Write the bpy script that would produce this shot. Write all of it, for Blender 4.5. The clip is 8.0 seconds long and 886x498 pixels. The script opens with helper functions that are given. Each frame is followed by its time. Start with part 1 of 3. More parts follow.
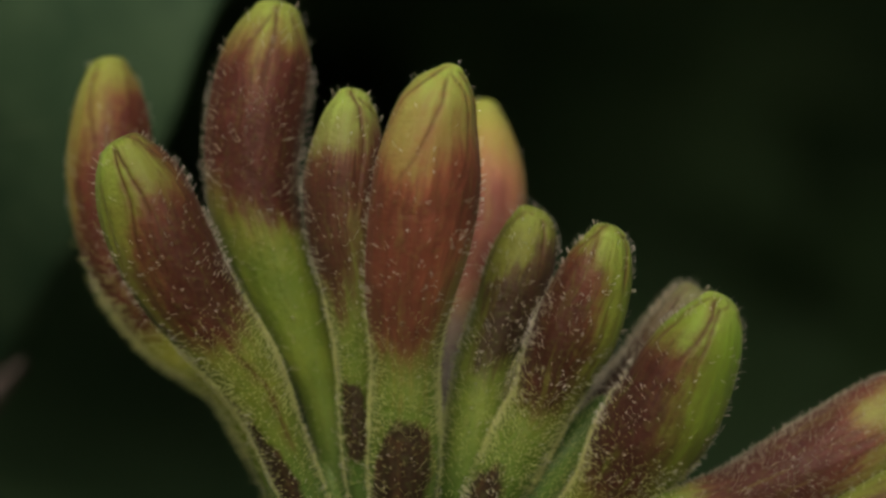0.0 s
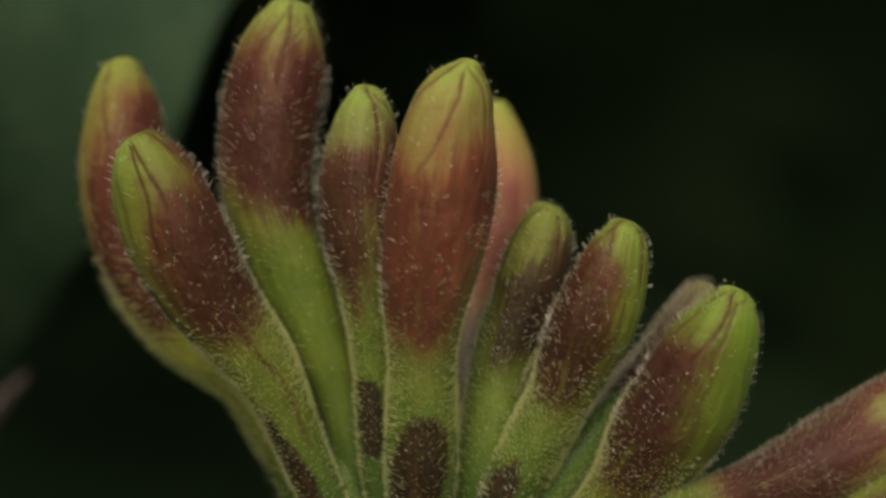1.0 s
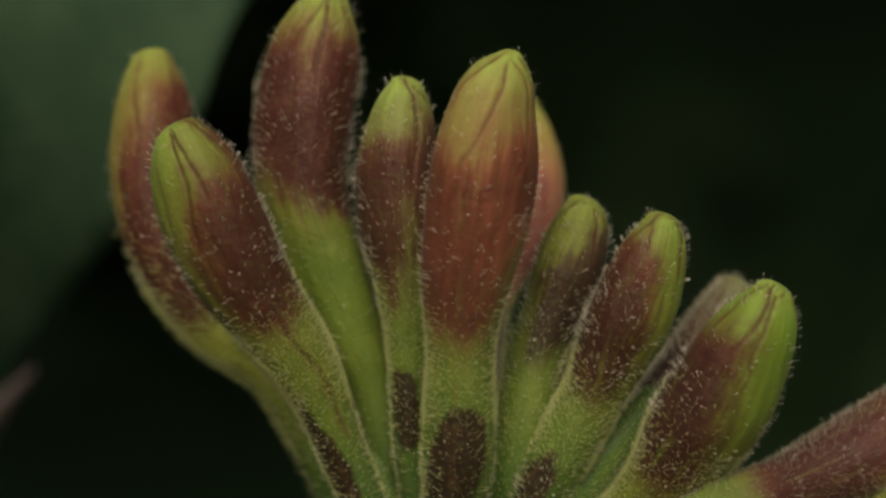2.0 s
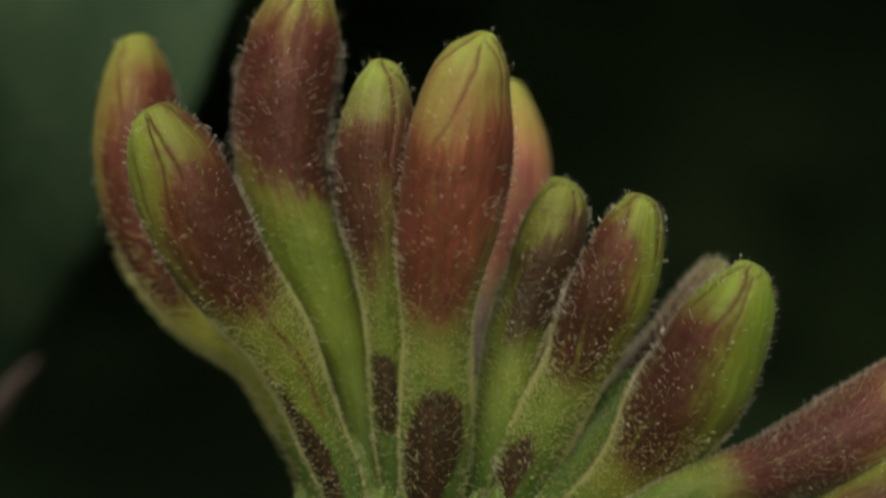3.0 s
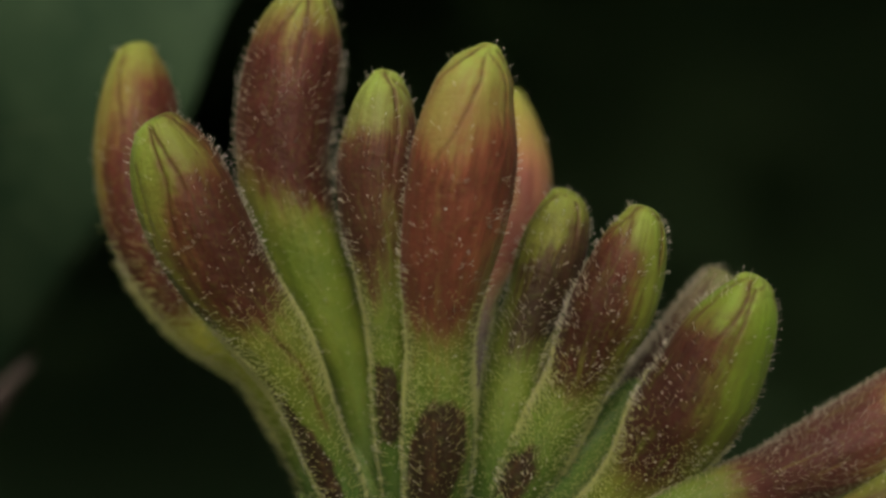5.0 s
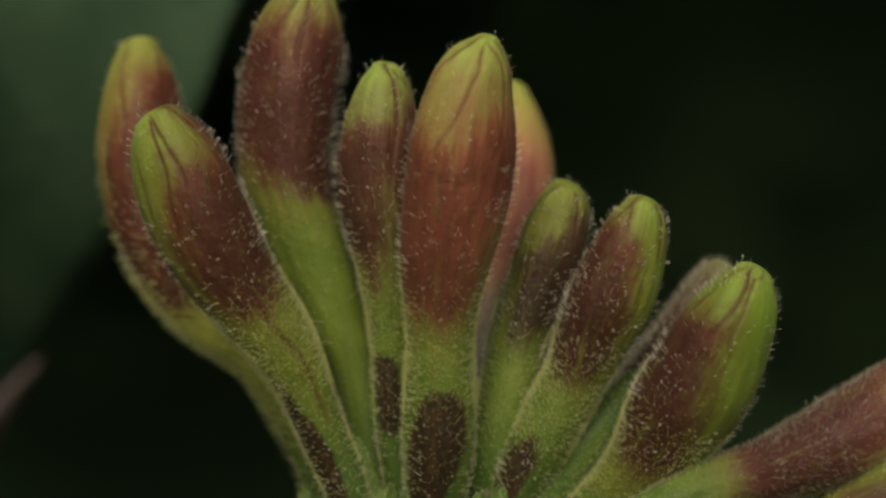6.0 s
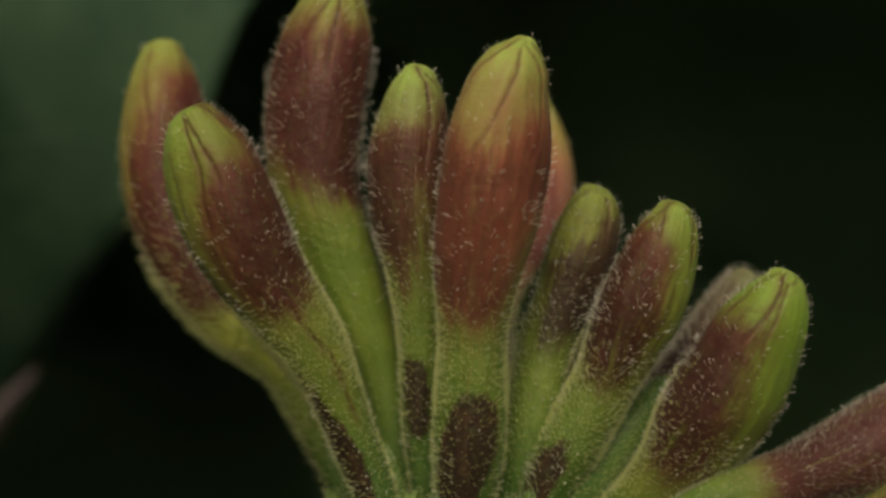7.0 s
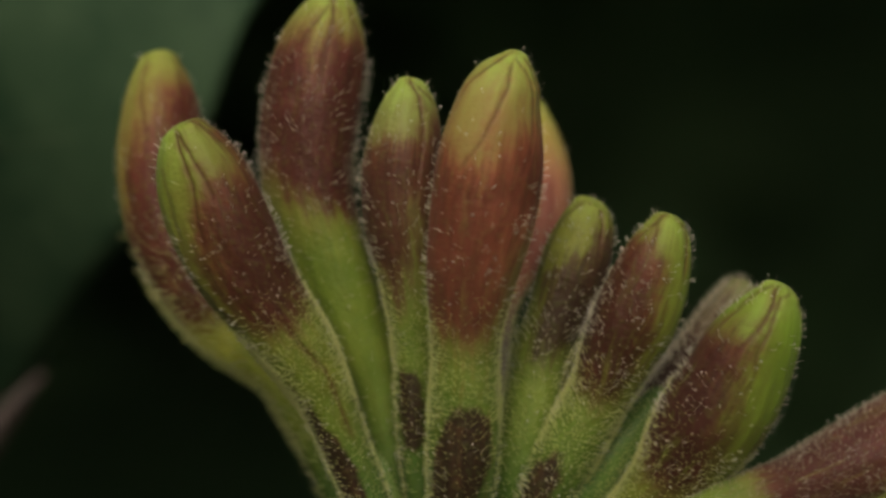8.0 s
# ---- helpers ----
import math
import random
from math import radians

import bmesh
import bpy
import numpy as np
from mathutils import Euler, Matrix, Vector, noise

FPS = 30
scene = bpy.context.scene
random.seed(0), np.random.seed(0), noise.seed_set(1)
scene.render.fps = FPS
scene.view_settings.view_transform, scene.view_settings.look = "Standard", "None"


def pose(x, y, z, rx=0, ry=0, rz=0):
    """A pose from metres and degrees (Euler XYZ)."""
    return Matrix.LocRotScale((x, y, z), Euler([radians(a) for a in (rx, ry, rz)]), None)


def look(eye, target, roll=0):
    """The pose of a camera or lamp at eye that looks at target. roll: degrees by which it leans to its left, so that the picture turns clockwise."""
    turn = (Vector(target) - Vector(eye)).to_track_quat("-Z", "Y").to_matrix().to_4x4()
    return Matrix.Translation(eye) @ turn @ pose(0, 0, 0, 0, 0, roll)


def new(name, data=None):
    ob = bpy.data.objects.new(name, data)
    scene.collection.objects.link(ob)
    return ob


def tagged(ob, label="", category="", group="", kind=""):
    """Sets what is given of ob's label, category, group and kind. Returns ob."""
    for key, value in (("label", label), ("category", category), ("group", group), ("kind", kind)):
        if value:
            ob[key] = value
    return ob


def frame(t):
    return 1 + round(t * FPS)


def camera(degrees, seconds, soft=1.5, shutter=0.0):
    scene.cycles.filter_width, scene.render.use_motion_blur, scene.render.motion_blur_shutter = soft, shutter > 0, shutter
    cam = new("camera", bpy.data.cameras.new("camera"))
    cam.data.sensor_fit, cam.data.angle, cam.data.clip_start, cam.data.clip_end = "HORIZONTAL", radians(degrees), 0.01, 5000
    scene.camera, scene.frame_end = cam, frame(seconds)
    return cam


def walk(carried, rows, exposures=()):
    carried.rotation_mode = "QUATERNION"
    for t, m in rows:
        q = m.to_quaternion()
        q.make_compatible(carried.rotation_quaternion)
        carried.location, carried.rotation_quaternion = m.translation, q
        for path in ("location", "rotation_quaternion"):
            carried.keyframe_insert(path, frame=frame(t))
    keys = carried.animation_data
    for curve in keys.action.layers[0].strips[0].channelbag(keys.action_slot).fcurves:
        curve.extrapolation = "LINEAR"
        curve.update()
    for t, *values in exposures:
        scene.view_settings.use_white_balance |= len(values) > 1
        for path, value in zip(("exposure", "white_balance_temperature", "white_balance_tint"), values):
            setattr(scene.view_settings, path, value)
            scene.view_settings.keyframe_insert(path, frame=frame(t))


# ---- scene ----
# One macro shot of a hairy honeysuckle bud cluster on its stem, out of doors.
# The camera is held in the hand and sways; nothing else moves.
MM = 0.001
HEIGHT = 1.2          # height of the cluster's middle over the ground
REACH = 0.08926       # from the lens to the plane of focus

cam = camera(16.0, 8.0, soft=2.8, shutter=0.22)
cam.data.dof.use_dof = True
cam.data.dof.focus_distance = REACH - 0.0008
cam.data.dof.aperture_fstop = 50.0
cam.data.dof.aperture_blades = 0


def held(x, y, z, yaw, pitch, roll):
    """The camera's pose: millimetres off its rest place, degrees off its level look along +y."""
    return pose(x * MM, y * MM - REACH, z * MM + HEIGHT, 90 + pitch, 0, yaw) @ pose(0, 0, 0, 0, 0, roll)


SWAY = [
    (0.0, 0.890, -0.006, 1.508, 0.0744, -0.8116, 0.044),
    (0.1, 0.578, -0.001, 1.286, -0.0025, -0.8364, 0.047),
    (0.2, 0.266, 0.003, 1.064, 0.2013, -0.8575, 0.050),
    (0.3, -0.046, 0.008, 0.842, 0.0265, -0.7705, 0.053),
    (0.4, -0.358, 0.012, 0.620, -0.4257, -0.6167, 0.056),
    (0.5, -0.670, 0.017, 0.398, -0.5709, -0.2472, 0.059),
    (0.6, -0.588, 0.012, 0.318, -0.4112, -0.3808, 0.016),
    (0.7, -0.506, 0.008, 0.240, -0.5134, -0.6158, -0.027),
    (0.8, -0.424, 0.003, 0.160, -0.3987, -0.2731, -0.069),
    (0.9, -0.342, -0.002, 0.082, -0.2788, 0.1681, -0.112),
    (1.0, -0.260, -0.006, 0.002, -0.3694, 0.0814, -0.155),
    (1.1, -1.332, 0.047, -0.030, -1.0671, -0.0023, 0.056),
    (1.2, -2.406, 0.101, -0.062, -1.4576, 0.0458, 0.267),
    (2.3, -3.638, 0.014, -1.084, -1.8422, 0.5746, 0.377),
    (2.4, -1.820, 0.007, -0.542, -1.1938, 0.2977, 0.188),
    (2.5, 0.000, 0.000, 0.000, 0.0000, -0.0000, -0.001),
    (2.6, -0.168, 0.019, -0.318, 0.2420, 0.2897, 0.022),
    (2.7, -0.336, 0.038, -0.636, -0.2776, 0.5772, 0.045),
    (2.8, -0.502, 0.057, -0.954, -0.8579, 1.2518, 0.068),
    (2.9, -0.670, 0.076, -1.274, -0.5671, 1.2933, 0.091),
    (3.0, -0.838, 0.095, -1.592, -0.4623, 0.6327, 0.114),
    (3.1, -0.766, 0.102, -1.314, -0.5602, 0.4997, 0.148),
    (3.2, -0.694, 0.109, -1.034, -0.7757, 1.2998, 0.182),
    (3.3, -0.620, 0.116, -0.756, -0.8255, 1.0044, 0.217),
    (3.4, -0.548, 0.123, -0.478, -0.6244, 0.0446, 0.251),
    (3.5, -0.476, 0.130, -0.200, -0.4096, -0.0379, 0.285),
    (3.6, -1.100, 0.128, -0.830, -0.9004, 0.4778, 0.277),
    (3.7, -1.724, 0.127, -1.458, -0.9080, -0.0329, 0.270),
    (3.8, -2.348, 0.125, -2.088, -0.7205, 0.1833, 0.262),
    (3.9, -2.972, 0.124, -2.716, -1.2429, 0.8365, 0.255),
    (4.0, -3.596, 0.122, -3.346, -1.7485, 1.4184, 0.248),
    (4.1, -3.344, 0.142, -3.176, -1.2754, 1.1274, 0.226),
    (4.2, -3.094, 0.162, -3.006, -1.6802, 1.4024, 0.204),
    (4.3, -2.842, 0.182, -2.836, -1.7125, 1.5743, 0.182),
    (4.4, -2.590, 0.202, -2.666, -1.5688, 1.5198, 0.160),
    (4.5, -2.338, 0.222, -2.496, -1.1764, 1.0445, 0.138),
    (4.6, -2.002, 0.180, -1.562, -0.9057, 0.6504, 0.157),
    (4.7, -1.666, 0.138, -0.628, -0.9724, 0.2148, 0.176),
    (5.8, -2.220, -0.036, -0.926, -1.0309, 0.3936, 0.218),
    (5.9, -1.534, -0.094, -1.142, -0.8837, 0.5396, 0.128),
    (6.0, -0.850, -0.153, -1.360, -0.4173, 0.5157, 0.038),
    (6.1, -1.396, -0.122, -1.694, -0.5322, 0.7991, 0.120),
    (6.2, -1.942, -0.091, -2.028, -1.0027, 0.9968, 0.201),
    (6.3, -2.488, -0.059, -2.362, -1.3631, 0.9175, 0.282),
    (6.4, -3.032, -0.028, -2.696, -1.1687, 1.0608, 0.364),
    (6.5, -3.578, 0.003, -3.030, -1.6945, 1.3093, 0.445),
    (6.6, -3.774, 0.032, -3.008, -1.9424, 1.6196, 0.490),
    (6.7, -3.968, 0.060, -2.986, -1.6342, 1.3373, 0.536),
    (6.8, -4.164, 0.089, -2.966, -2.2948, 1.2421, 0.581),
    (6.9, -4.358, 0.117, -2.944, -2.5146, 1.4886, 0.626),
    (7.0, -4.554, 0.146, -2.922, -2.2257, 1.5688, 0.672),
    (7.1, -4.066, 0.110, -2.664, -1.9935, 1.1167, 0.627),
    (7.2, -3.580, 0.074, -2.408, -1.5896, 0.8546, 0.583),
    (7.3, -3.092, 0.038, -2.150, -1.2464, 0.9748, 0.538),
    (7.4, -2.606, 0.002, -1.892, -1.2466, 0.7616, 0.494),
    (7.5, -2.120, -0.034, -1.636, -1.0782, 0.8917, 0.449),
    (7.6, -2.330, -0.038, -1.600, -1.2606, 1.1755, 0.449),
    (7.7, -2.542, -0.041, -1.564, -1.4403, 1.1681, 0.449),
    (7.8, -2.754, -0.045, -1.530, -1.5909, 0.9529, 0.449),
    (7.9, -2.966, -0.048, -1.494, -1.6596, 0.8090, 0.449),
    (8.0, -3.176, -0.052, -1.460, -1.4565, 0.8715, 0.449),
]

# ---- world, sun ----
world = bpy.data.worlds.new("overcast_sky")
scene.world = world
world.use_nodes = True
wn, wl = world.node_tree.nodes, world.node_tree.links
sky = wn.new("ShaderNodeTexSky")
sky.sky_type = "NISHITA"
sky.sun_disc = False
sky.sun_elevation = radians(38)
sky.sun_rotation = radians(190)
sky.air_density, sky.dust_density, sky.ozone_density = 1.0, 4.0, 1.0
wl.new(sky.outputs["Color"], wn["Background"].inputs["Color"])
wn["Background"].inputs["Strength"].default_value = 0.125

sun = new("sun", bpy.data.lights.new("sun", "SUN"))
sun.data.energy = 1.35
sun.data.angle = radians(42)
sun.data.color = (1.0, 0.95, 0.86)
sun.matrix_world = look((-0.1, -1.75, 2.5), (0, 0, 1.2))


# ---- materials ----
def nodes_of(name):
    m = bpy.data.materials.new(name)
    m.use_nodes = True
    return m, m.node_tree.nodes, m.node_tree.links, m.node_tree.nodes["Principled BSDF"]


class Graph:
    """Short hand for node graphs."""

    def __init__(self, name):
        self.mat, self.n, self.l, self.bsdf = nodes_of(name)

    def put(self, socket, value):
        if hasattr(value, "is_output"):
            self.l.new(value, socket)
        else:
            socket.default_value = value

    def math(self, op, a, b=0.0, c=0.0):
        k = self.n.new("ShaderNodeMath")
        k.operation = op
        for s, v in zip(k.inputs, (a, b, c)):
            self.put(s, v)
        return k.outputs[0]

    def step(self, v, lo, hi, out_lo=0.0, out_hi=1.0):
        k = self.n.new("ShaderNodeMapRange")
        k.interpolation_type = "SMOOTHSTEP"
        for i, x in enumerate((v, lo, hi, out_lo, out_hi)):
            self.put(k.inputs[i], x)
        return k.outputs[0]

    def mix(self, f, a, b):
        k = self.n.new("ShaderNodeMix")
        k.data_type = "RGBA"
        self.put(k.inputs[0], f)
        self.put(k.inputs[6], a if hasattr(a, "is_output") else (*a, 1))
        self.put(k.inputs[7], b if hasattr(b, "is_output") else (*b, 1))
        return k.outputs[2]

    def noise(self, vec, scale, detail=3.0, rough=0.55):
        k = self.n.new("ShaderNodeTexNoise")
        self.put(k.inputs["Vector"], vec)
        k.inputs["Scale"].default_value, k.inputs["Detail"].default_value, k.inputs["Roughness"].default_value = scale, detail, rough
        return k.outputs["Fac"]

    def combine(self, x, y, z):
        k = self.n.new("ShaderNodeCombineXYZ")
        for s, v in zip(k.inputs, (x, y, z)):
            self.put(s, v)
        return k.outputs[0]

    def bump(self, height, strength, distance):
        k = self.n.new("ShaderNodeBump")
        k.inputs["Strength"].default_value, k.inputs["Distance"].default_value = strength, distance
        self.put(k.inputs["Height"], height)
        self.l.new(k.outputs[0], self.bsdf.inputs["Normal"])


GREEN_TIP = (0.27, 0.405, 0.062)
YELLOW_TIP = (0.40, 0.375, 0.110)
MAROON = (0.124, 0.037, 0.023)
RED = (0.275, 0.086, 0.052)
DARK = (0.030, 0.011, 0.009)
# the tips' own lime, lightened a little to stand in for highlights
LIME = (0.39, 0.58, 0.115)
NECK = (0.138, 0.226, 0.034)
VEIN = (0.085, 0.026, 0.014)
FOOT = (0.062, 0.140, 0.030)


def bud_material(name, tip, mid, neck, turn=(0.16, 0.42), seed=0.0, lime=0.75, edge=0.42, wash=0.22, halo=0.62, grow=0.16, shade=0.55, reach=0.0, span=1.5, below=(0.16, 0.40)):
    """tip, mid, neck: the colours of the tip, of the red patch and of the tube; turn: where tip turns to neck; edge: how softly the red patch ends, in millimetres; lime: how lime the very tip is; wash, halo: how much brown is washed over the green and round the patch; grow: how far the patch reaches past its corners; shade, below: how dark it turns further down, and where; reach: how far down the brown round it goes, and span: how far out."""
    g = Graph(name)
    uv = g.n.new("ShaderNodeUVMap")
    split = g.n.new("ShaderNodeSeparateXYZ")
    g.l.new(uv.outputs[0], split.inputs[0])
    u, s = split.outputs[0], split.outputs[1]

    def field(which):
        k = g.n.new("ShaderNodeAttribute")
        k.attribute_name = which
        return k.outputs["Fac"]

    place = g.n.new("ShaderNodeTexCoord").outputs["Object"]
    blot = g.noise(place, 900.0, 3.0)
    wander = g.noise(place, 420.0, 2.0)
    round_ = g.math("SINE", g.math("MULTIPLY", u, 2 * math.pi))
    other = g.math("COSINE", g.math("MULTIPLY", u, 2 * math.pi))
    # streaks run lengthways: noise on a cylinder, drawn out along the bud
    streak = g.noise(g.combine(g.math("ADD", g.math("MULTIPLY", round_, 5.5), g.math("MULTIPLY", wander, 2.5)), g.math("ADD", g.math("MULTIPLY", other, 5.5), seed * 7.0), g.math("MULTIPLY", s, 5.0)), 1.0, 4.0, 0.6)
    thread = g.noise(g.combine(g.math("ADD", g.math("MULTIPLY", round_, 11.0), g.math("MULTIPLY", wander, 5.0)), g.math("ADD", g.math("MULTIPLY", other, 11.0), seed * 3.0), g.math("MULTIPLY", s, 11.0)), 1.0, 3.0, 0.6)
    grain = g.noise(place, 6500.0, 2.0)
    fine = g.noise(place, 2600.0, 3.0)
    uneven = g.math("ADD", g.math("MULTIPLY", g.math("SUBTRACT", streak, 0.5), 2.2), g.math("ADD", g.math("MULTIPLY", g.math("SUBTRACT", blot, 0.5), 1.0), g.math("MULTIPLY", g.math("SUBTRACT", thread, 0.5), 0.6)))
    warp = g.math("MULTIPLY", uneven, 0.075)
    # the green skin, from the tip to the foot of the tube
    green = g.mix(g.step(g.math("ADD", g.math("MULTIPLY", blot, 0.6), g.math("MULTIPLY", streak, 0.4)), 0.35, 0.65), tuple(c * k for c, k in zip(neck, (0.74, 0.78, 0.8))), tuple(c * k for c, k in zip(neck, (1.28, 1.16, 1.35))))
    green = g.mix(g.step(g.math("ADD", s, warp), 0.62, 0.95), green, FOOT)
    green = g.mix(g.math("MULTIPLY", g.step(g.math("ADD", g.math("MULTIPLY", streak, 0.6), g.math("MULTIPLY", fine, 0.4)), 0.46, 0.68), wash), green, tuple(0.45 * a + 0.75 * b for a, b in zip(neck, mid)))
    tipc = g.mix(g.step(streak, 0.35, 0.7), tip, tuple(c * k for c, k in zip(tip, (0.89, 0.90, 0.88))))
    tipc = g.mix(g.math("MULTIPLY", g.step(g.math("ADD", g.math("MULTIPLY", thread, 0.5), g.math("MULTIPLY", fine, 0.5)), 0.44, 0.66), 0.32), tipc, tuple(0.6 * a + 0.5 * b for a, b in zip(tip, mid)))
    tipc = g.mix(g.math("MULTIPLY", g.step(g.math("ADD", s, g.math("MULTIPLY", warp, 0.5)), 0.12, 0.0), lime), tipc, LIME)
    col = g.mix(g.step(g.math("ADD", s, warp), turn[0], turn[1]), tipc, green)
    # the red patch: brownish at its rim, deep within, streaked
    inside = g.math("ADD", g.math("ADD", field("red"), grow), g.math("MULTIPLY", uneven, 0.62))
    deep = g.mix(g.step(inside, 0.0, 1.0), tuple(c * k for c, k in zip(mid, (1.30, 1.42, 1.30))), tuple(c * k for c, k in zip(mid, (0.72, 0.68, 0.72))))
    deep = g.mix(g.math("MULTIPLY", g.step(g.math("ADD", s, warp), below[0], below[1]), shade), deep, tuple(c * k for c, k in zip(mid, (0.40, 0.52, 0.52))))
    red = g.mix(g.math("MULTIPLY", g.step(thread, 0.42, 0.66), 0.62), deep, tuple(c * 0.42 for c in mid))
    red = g.mix(g.math("MULTIPLY", g.step(blot, 0.5, 0.8), 0.26), red, tuple(1.75 * c + 0.012 for c in mid))
    red = g.mix(g.math("MULTIPLY", g.step(streak, 0.54, 0.74), 0.46), red, tuple(0.5 * (a + b) for a, b in zip(mid, tip)))
    tan = tuple(0.32 * a + 0.78 * b for a, b in zip(tip, mid))
    col = g.mix(g.math("MULTIPLY", g.step(g.math("ADD", inside, g.math("MULTIPLY", g.math("SUBTRACT", fine, 0.5), 0.5)), -span - edge, 0.25), g.step(s, (reach or turn[1]) - 0.04, (reach or turn[1]) + 0.12, halo, 0.25 * halo)), col, tan)
    col = g.mix(g.step(g.math("ADD", inside, g.math("MULTIPLY", g.math("SUBTRACT", fine, 0.5), 0.5)), -edge, edge), col, red)
    col = g.mix(g.math("MULTIPLY", g.math("MULTIPLY", field("blush"), g.step(fine, 0.3, 0.65)), 0.5), col, tuple(1.25 * c for c in mid))
    # the dark zone of the ovary
    within = g.math("ADD", field("dark"), g.math("MULTIPLY", uneven, 0.13))
    col = g.mix(g.math("MULTIPLY", g.step(g.math("ADD", within, g.math("MULTIPLY", g.math("SUBTRACT", fine, 0.5), 0.5)), -0.16, 0.16), 0.95), col, g.mix(g.step(g.math("ADD", g.math("MULTIPLY", streak, 0.55), g.math("MULTIPLY", fine, 0.45)), 0.49, 0.66), DARK, (0.080, 0.037, 0.022)))
    col = g.mix(g.math("MULTIPLY", field("vein"), 0.86), col, VEIN)
    col = g.mix(g.math("MULTIPLY", g.step(grain, 0.45, 0.8), 0.12), col, tuple(min(1, 1.6 * c + 0.05) for c in neck))
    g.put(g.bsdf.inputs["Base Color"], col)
    g.put(g.bsdf.inputs["Roughness"], g.step(grain, 0.2, 0.8, 0.40, 0.62))
    g.bsdf.inputs["Subsurface Weight"].default_value = 0.12
    g.bsdf.inputs["Subsurface Radius"].default_value = (0.0005, 0.0004, 0.00015)
    g.bsdf.inputs["Subsurface Scale"].default_value = 1.0
    g.bsdf.inputs["Specular IOR Level"].default_value = 0.27
    g.bsdf.inputs["Sheen Weight"].default_value = 0.05
    g.bsdf.inputs["Sheen Roughness"].default_value = 0.5
    g.bump(g.math("ADD", g.math("ADD", g.math("MULTIPLY", streak, 0.3), g.math("MULTIPLY", thread, 0.12)), g.math("ADD", g.math("MULTIPLY", grain, 0.4), g.math("ADD", g.math("MULTIPLY", fine, 0.4), blot))), 0.7, 0.00014)
    return g.mat


def plain_material(name, dark, light, scale, rough=0.5, relief=0.0002, sheen=0.0, gloss=0.5):
    g = Graph(name)
    place = g.n.new("ShaderNodeTexCoord").outputs["Object"]
    big, fine = g.noise(place, scale, 4.0), g.noise(place, scale * 7, 3.0)
    col = g.mix(g.step(g.math("ADD", g.math("MULTIPLY", big, 0.7), g.math("MULTIPLY", fine, 0.3)), 0.3, 0.7), dark, light)
    g.put(g.bsdf.inputs["Base Color"], col)
    g.put(g.bsdf.inputs["Roughness"], g.step(fine, 0.2, 0.8, rough - 0.08, rough + 0.08))
    g.bsdf.inputs["Sheen Weight"].default_value = sheen
    g.bsdf.inputs["Specular IOR Level"].default_value = gloss
    g.bump(g.math("ADD", big, g.math("MULTIPLY", fine, 0.4)), 0.5, relief)
    return g.mat


def hair_material(name, colour, rough, transmit, through_light=0.45, spread=0.5, clear=0.0):
    g = Graph(name)
    rnd = g.n.new("ShaderNodeNewGeometry").outputs["Random Per Island"]
    g.put(g.bsdf.inputs["Base Color"], g.mix(rnd, colour, tuple(c * spread for c in colour)))
    g.bsdf.inputs["Roughness"].default_value = rough
    g.bsdf.inputs["Transmission Weight"].default_value = transmit
    g.bsdf.inputs["IOR"].default_value = 1.4
    # light also passes through to the far side
    glow, both = g.n.new("ShaderNodeBsdfTranslucent"), g.n.new("ShaderNodeMixShader")
    glow.inputs["Color"].default_value = (*colour, 1)
    both.inputs[0].default_value = through_light
    g.l.new(g.bsdf.outputs[0], both.inputs[1])
    g.l.new(glow.outputs[0], both.inputs[2])
    thin, clear_mix = g.n.new("ShaderNodeBsdfTransparent"), g.n.new("ShaderNodeMixShader")
    clear_mix.inputs[0].default_value = clear
    g.l.new(both.outputs[0], clear_mix.inputs[1])
    g.l.new(thin.outputs[0], clear_mix.inputs[2])
    g.l.new(clear_mix.outputs[0], g.n["Material Output"].inputs["Surface"])
    return g.mat


HAIR = hair_material("hair_stalk", (0.95, 0.93, 0.78), 0.3, 0.0, 0.5, 0.7, 0.12)
GLAND = hair_material("gland_head", (1.0, 0.98, 0.93), 0.22, 0.0, 0.15, 0.9)
FUZZ = hair_material("short_fuzz", (0.93, 0.98, 0.55), 0.4, 0.0, 0.5, 0.75, 0.22)
PALE_FUZZ = hair_material("pale_fuzz", (0.95, 0.91, 0.76), 0.4, 0.0, 0.6, 0.7, 0.3)
BRACT = plain_material("bract_green", (0.078, 0.150, 0.024), (0.125, 0.210, 0.034), 700.0, 0.5, 0.00006, 0.2)
INNER = plain_material("inner_green", (0.095, 0.195, 0.040), (0.145, 0.255, 0.052), 700.0, 0.5, 0.00006, 0.2)
STEM = plain_material("stem_green", (0.12, 0.17, 0.035), (0.22, 0.26, 0.06), 500.0, 0.55, 0.00008, 0.2)
TWIG = plain_material("twig_bark", (0.10, 0.07, 0.045), (0.22, 0.16, 0.10), 300.0, 0.8, 0.0003)
LEAF = plain_material("leaf_green", (0.011, 0.042, 0.023), (0.055, 0.105, 0.060), 110.0, 0.6, 0.0003, 0.0, 0.10)
RIB = plain_material("leaf_rib", (0.045, 0.085, 0.045), (0.065, 0.11, 0.055), 200.0, 0.6)
MAUVE = plain_material("mauve_tube", (0.030, 0.020, 0.020), (0.045, 0.031, 0.029), 150.0, 0.55)
MAUVE_GREEN = plain_material("grey_green", (0.12, 0.14, 0.045), (0.18, 0.19, 0.08), 500.0, 0.55, 0.00006, 0.2)
HEDGE = plain_material("hedge_dark", (0.056, 0.120, 0.062), (0.090, 0.176, 0.094), 6.0, 0.85, 0.01, 0.0, 0.15)
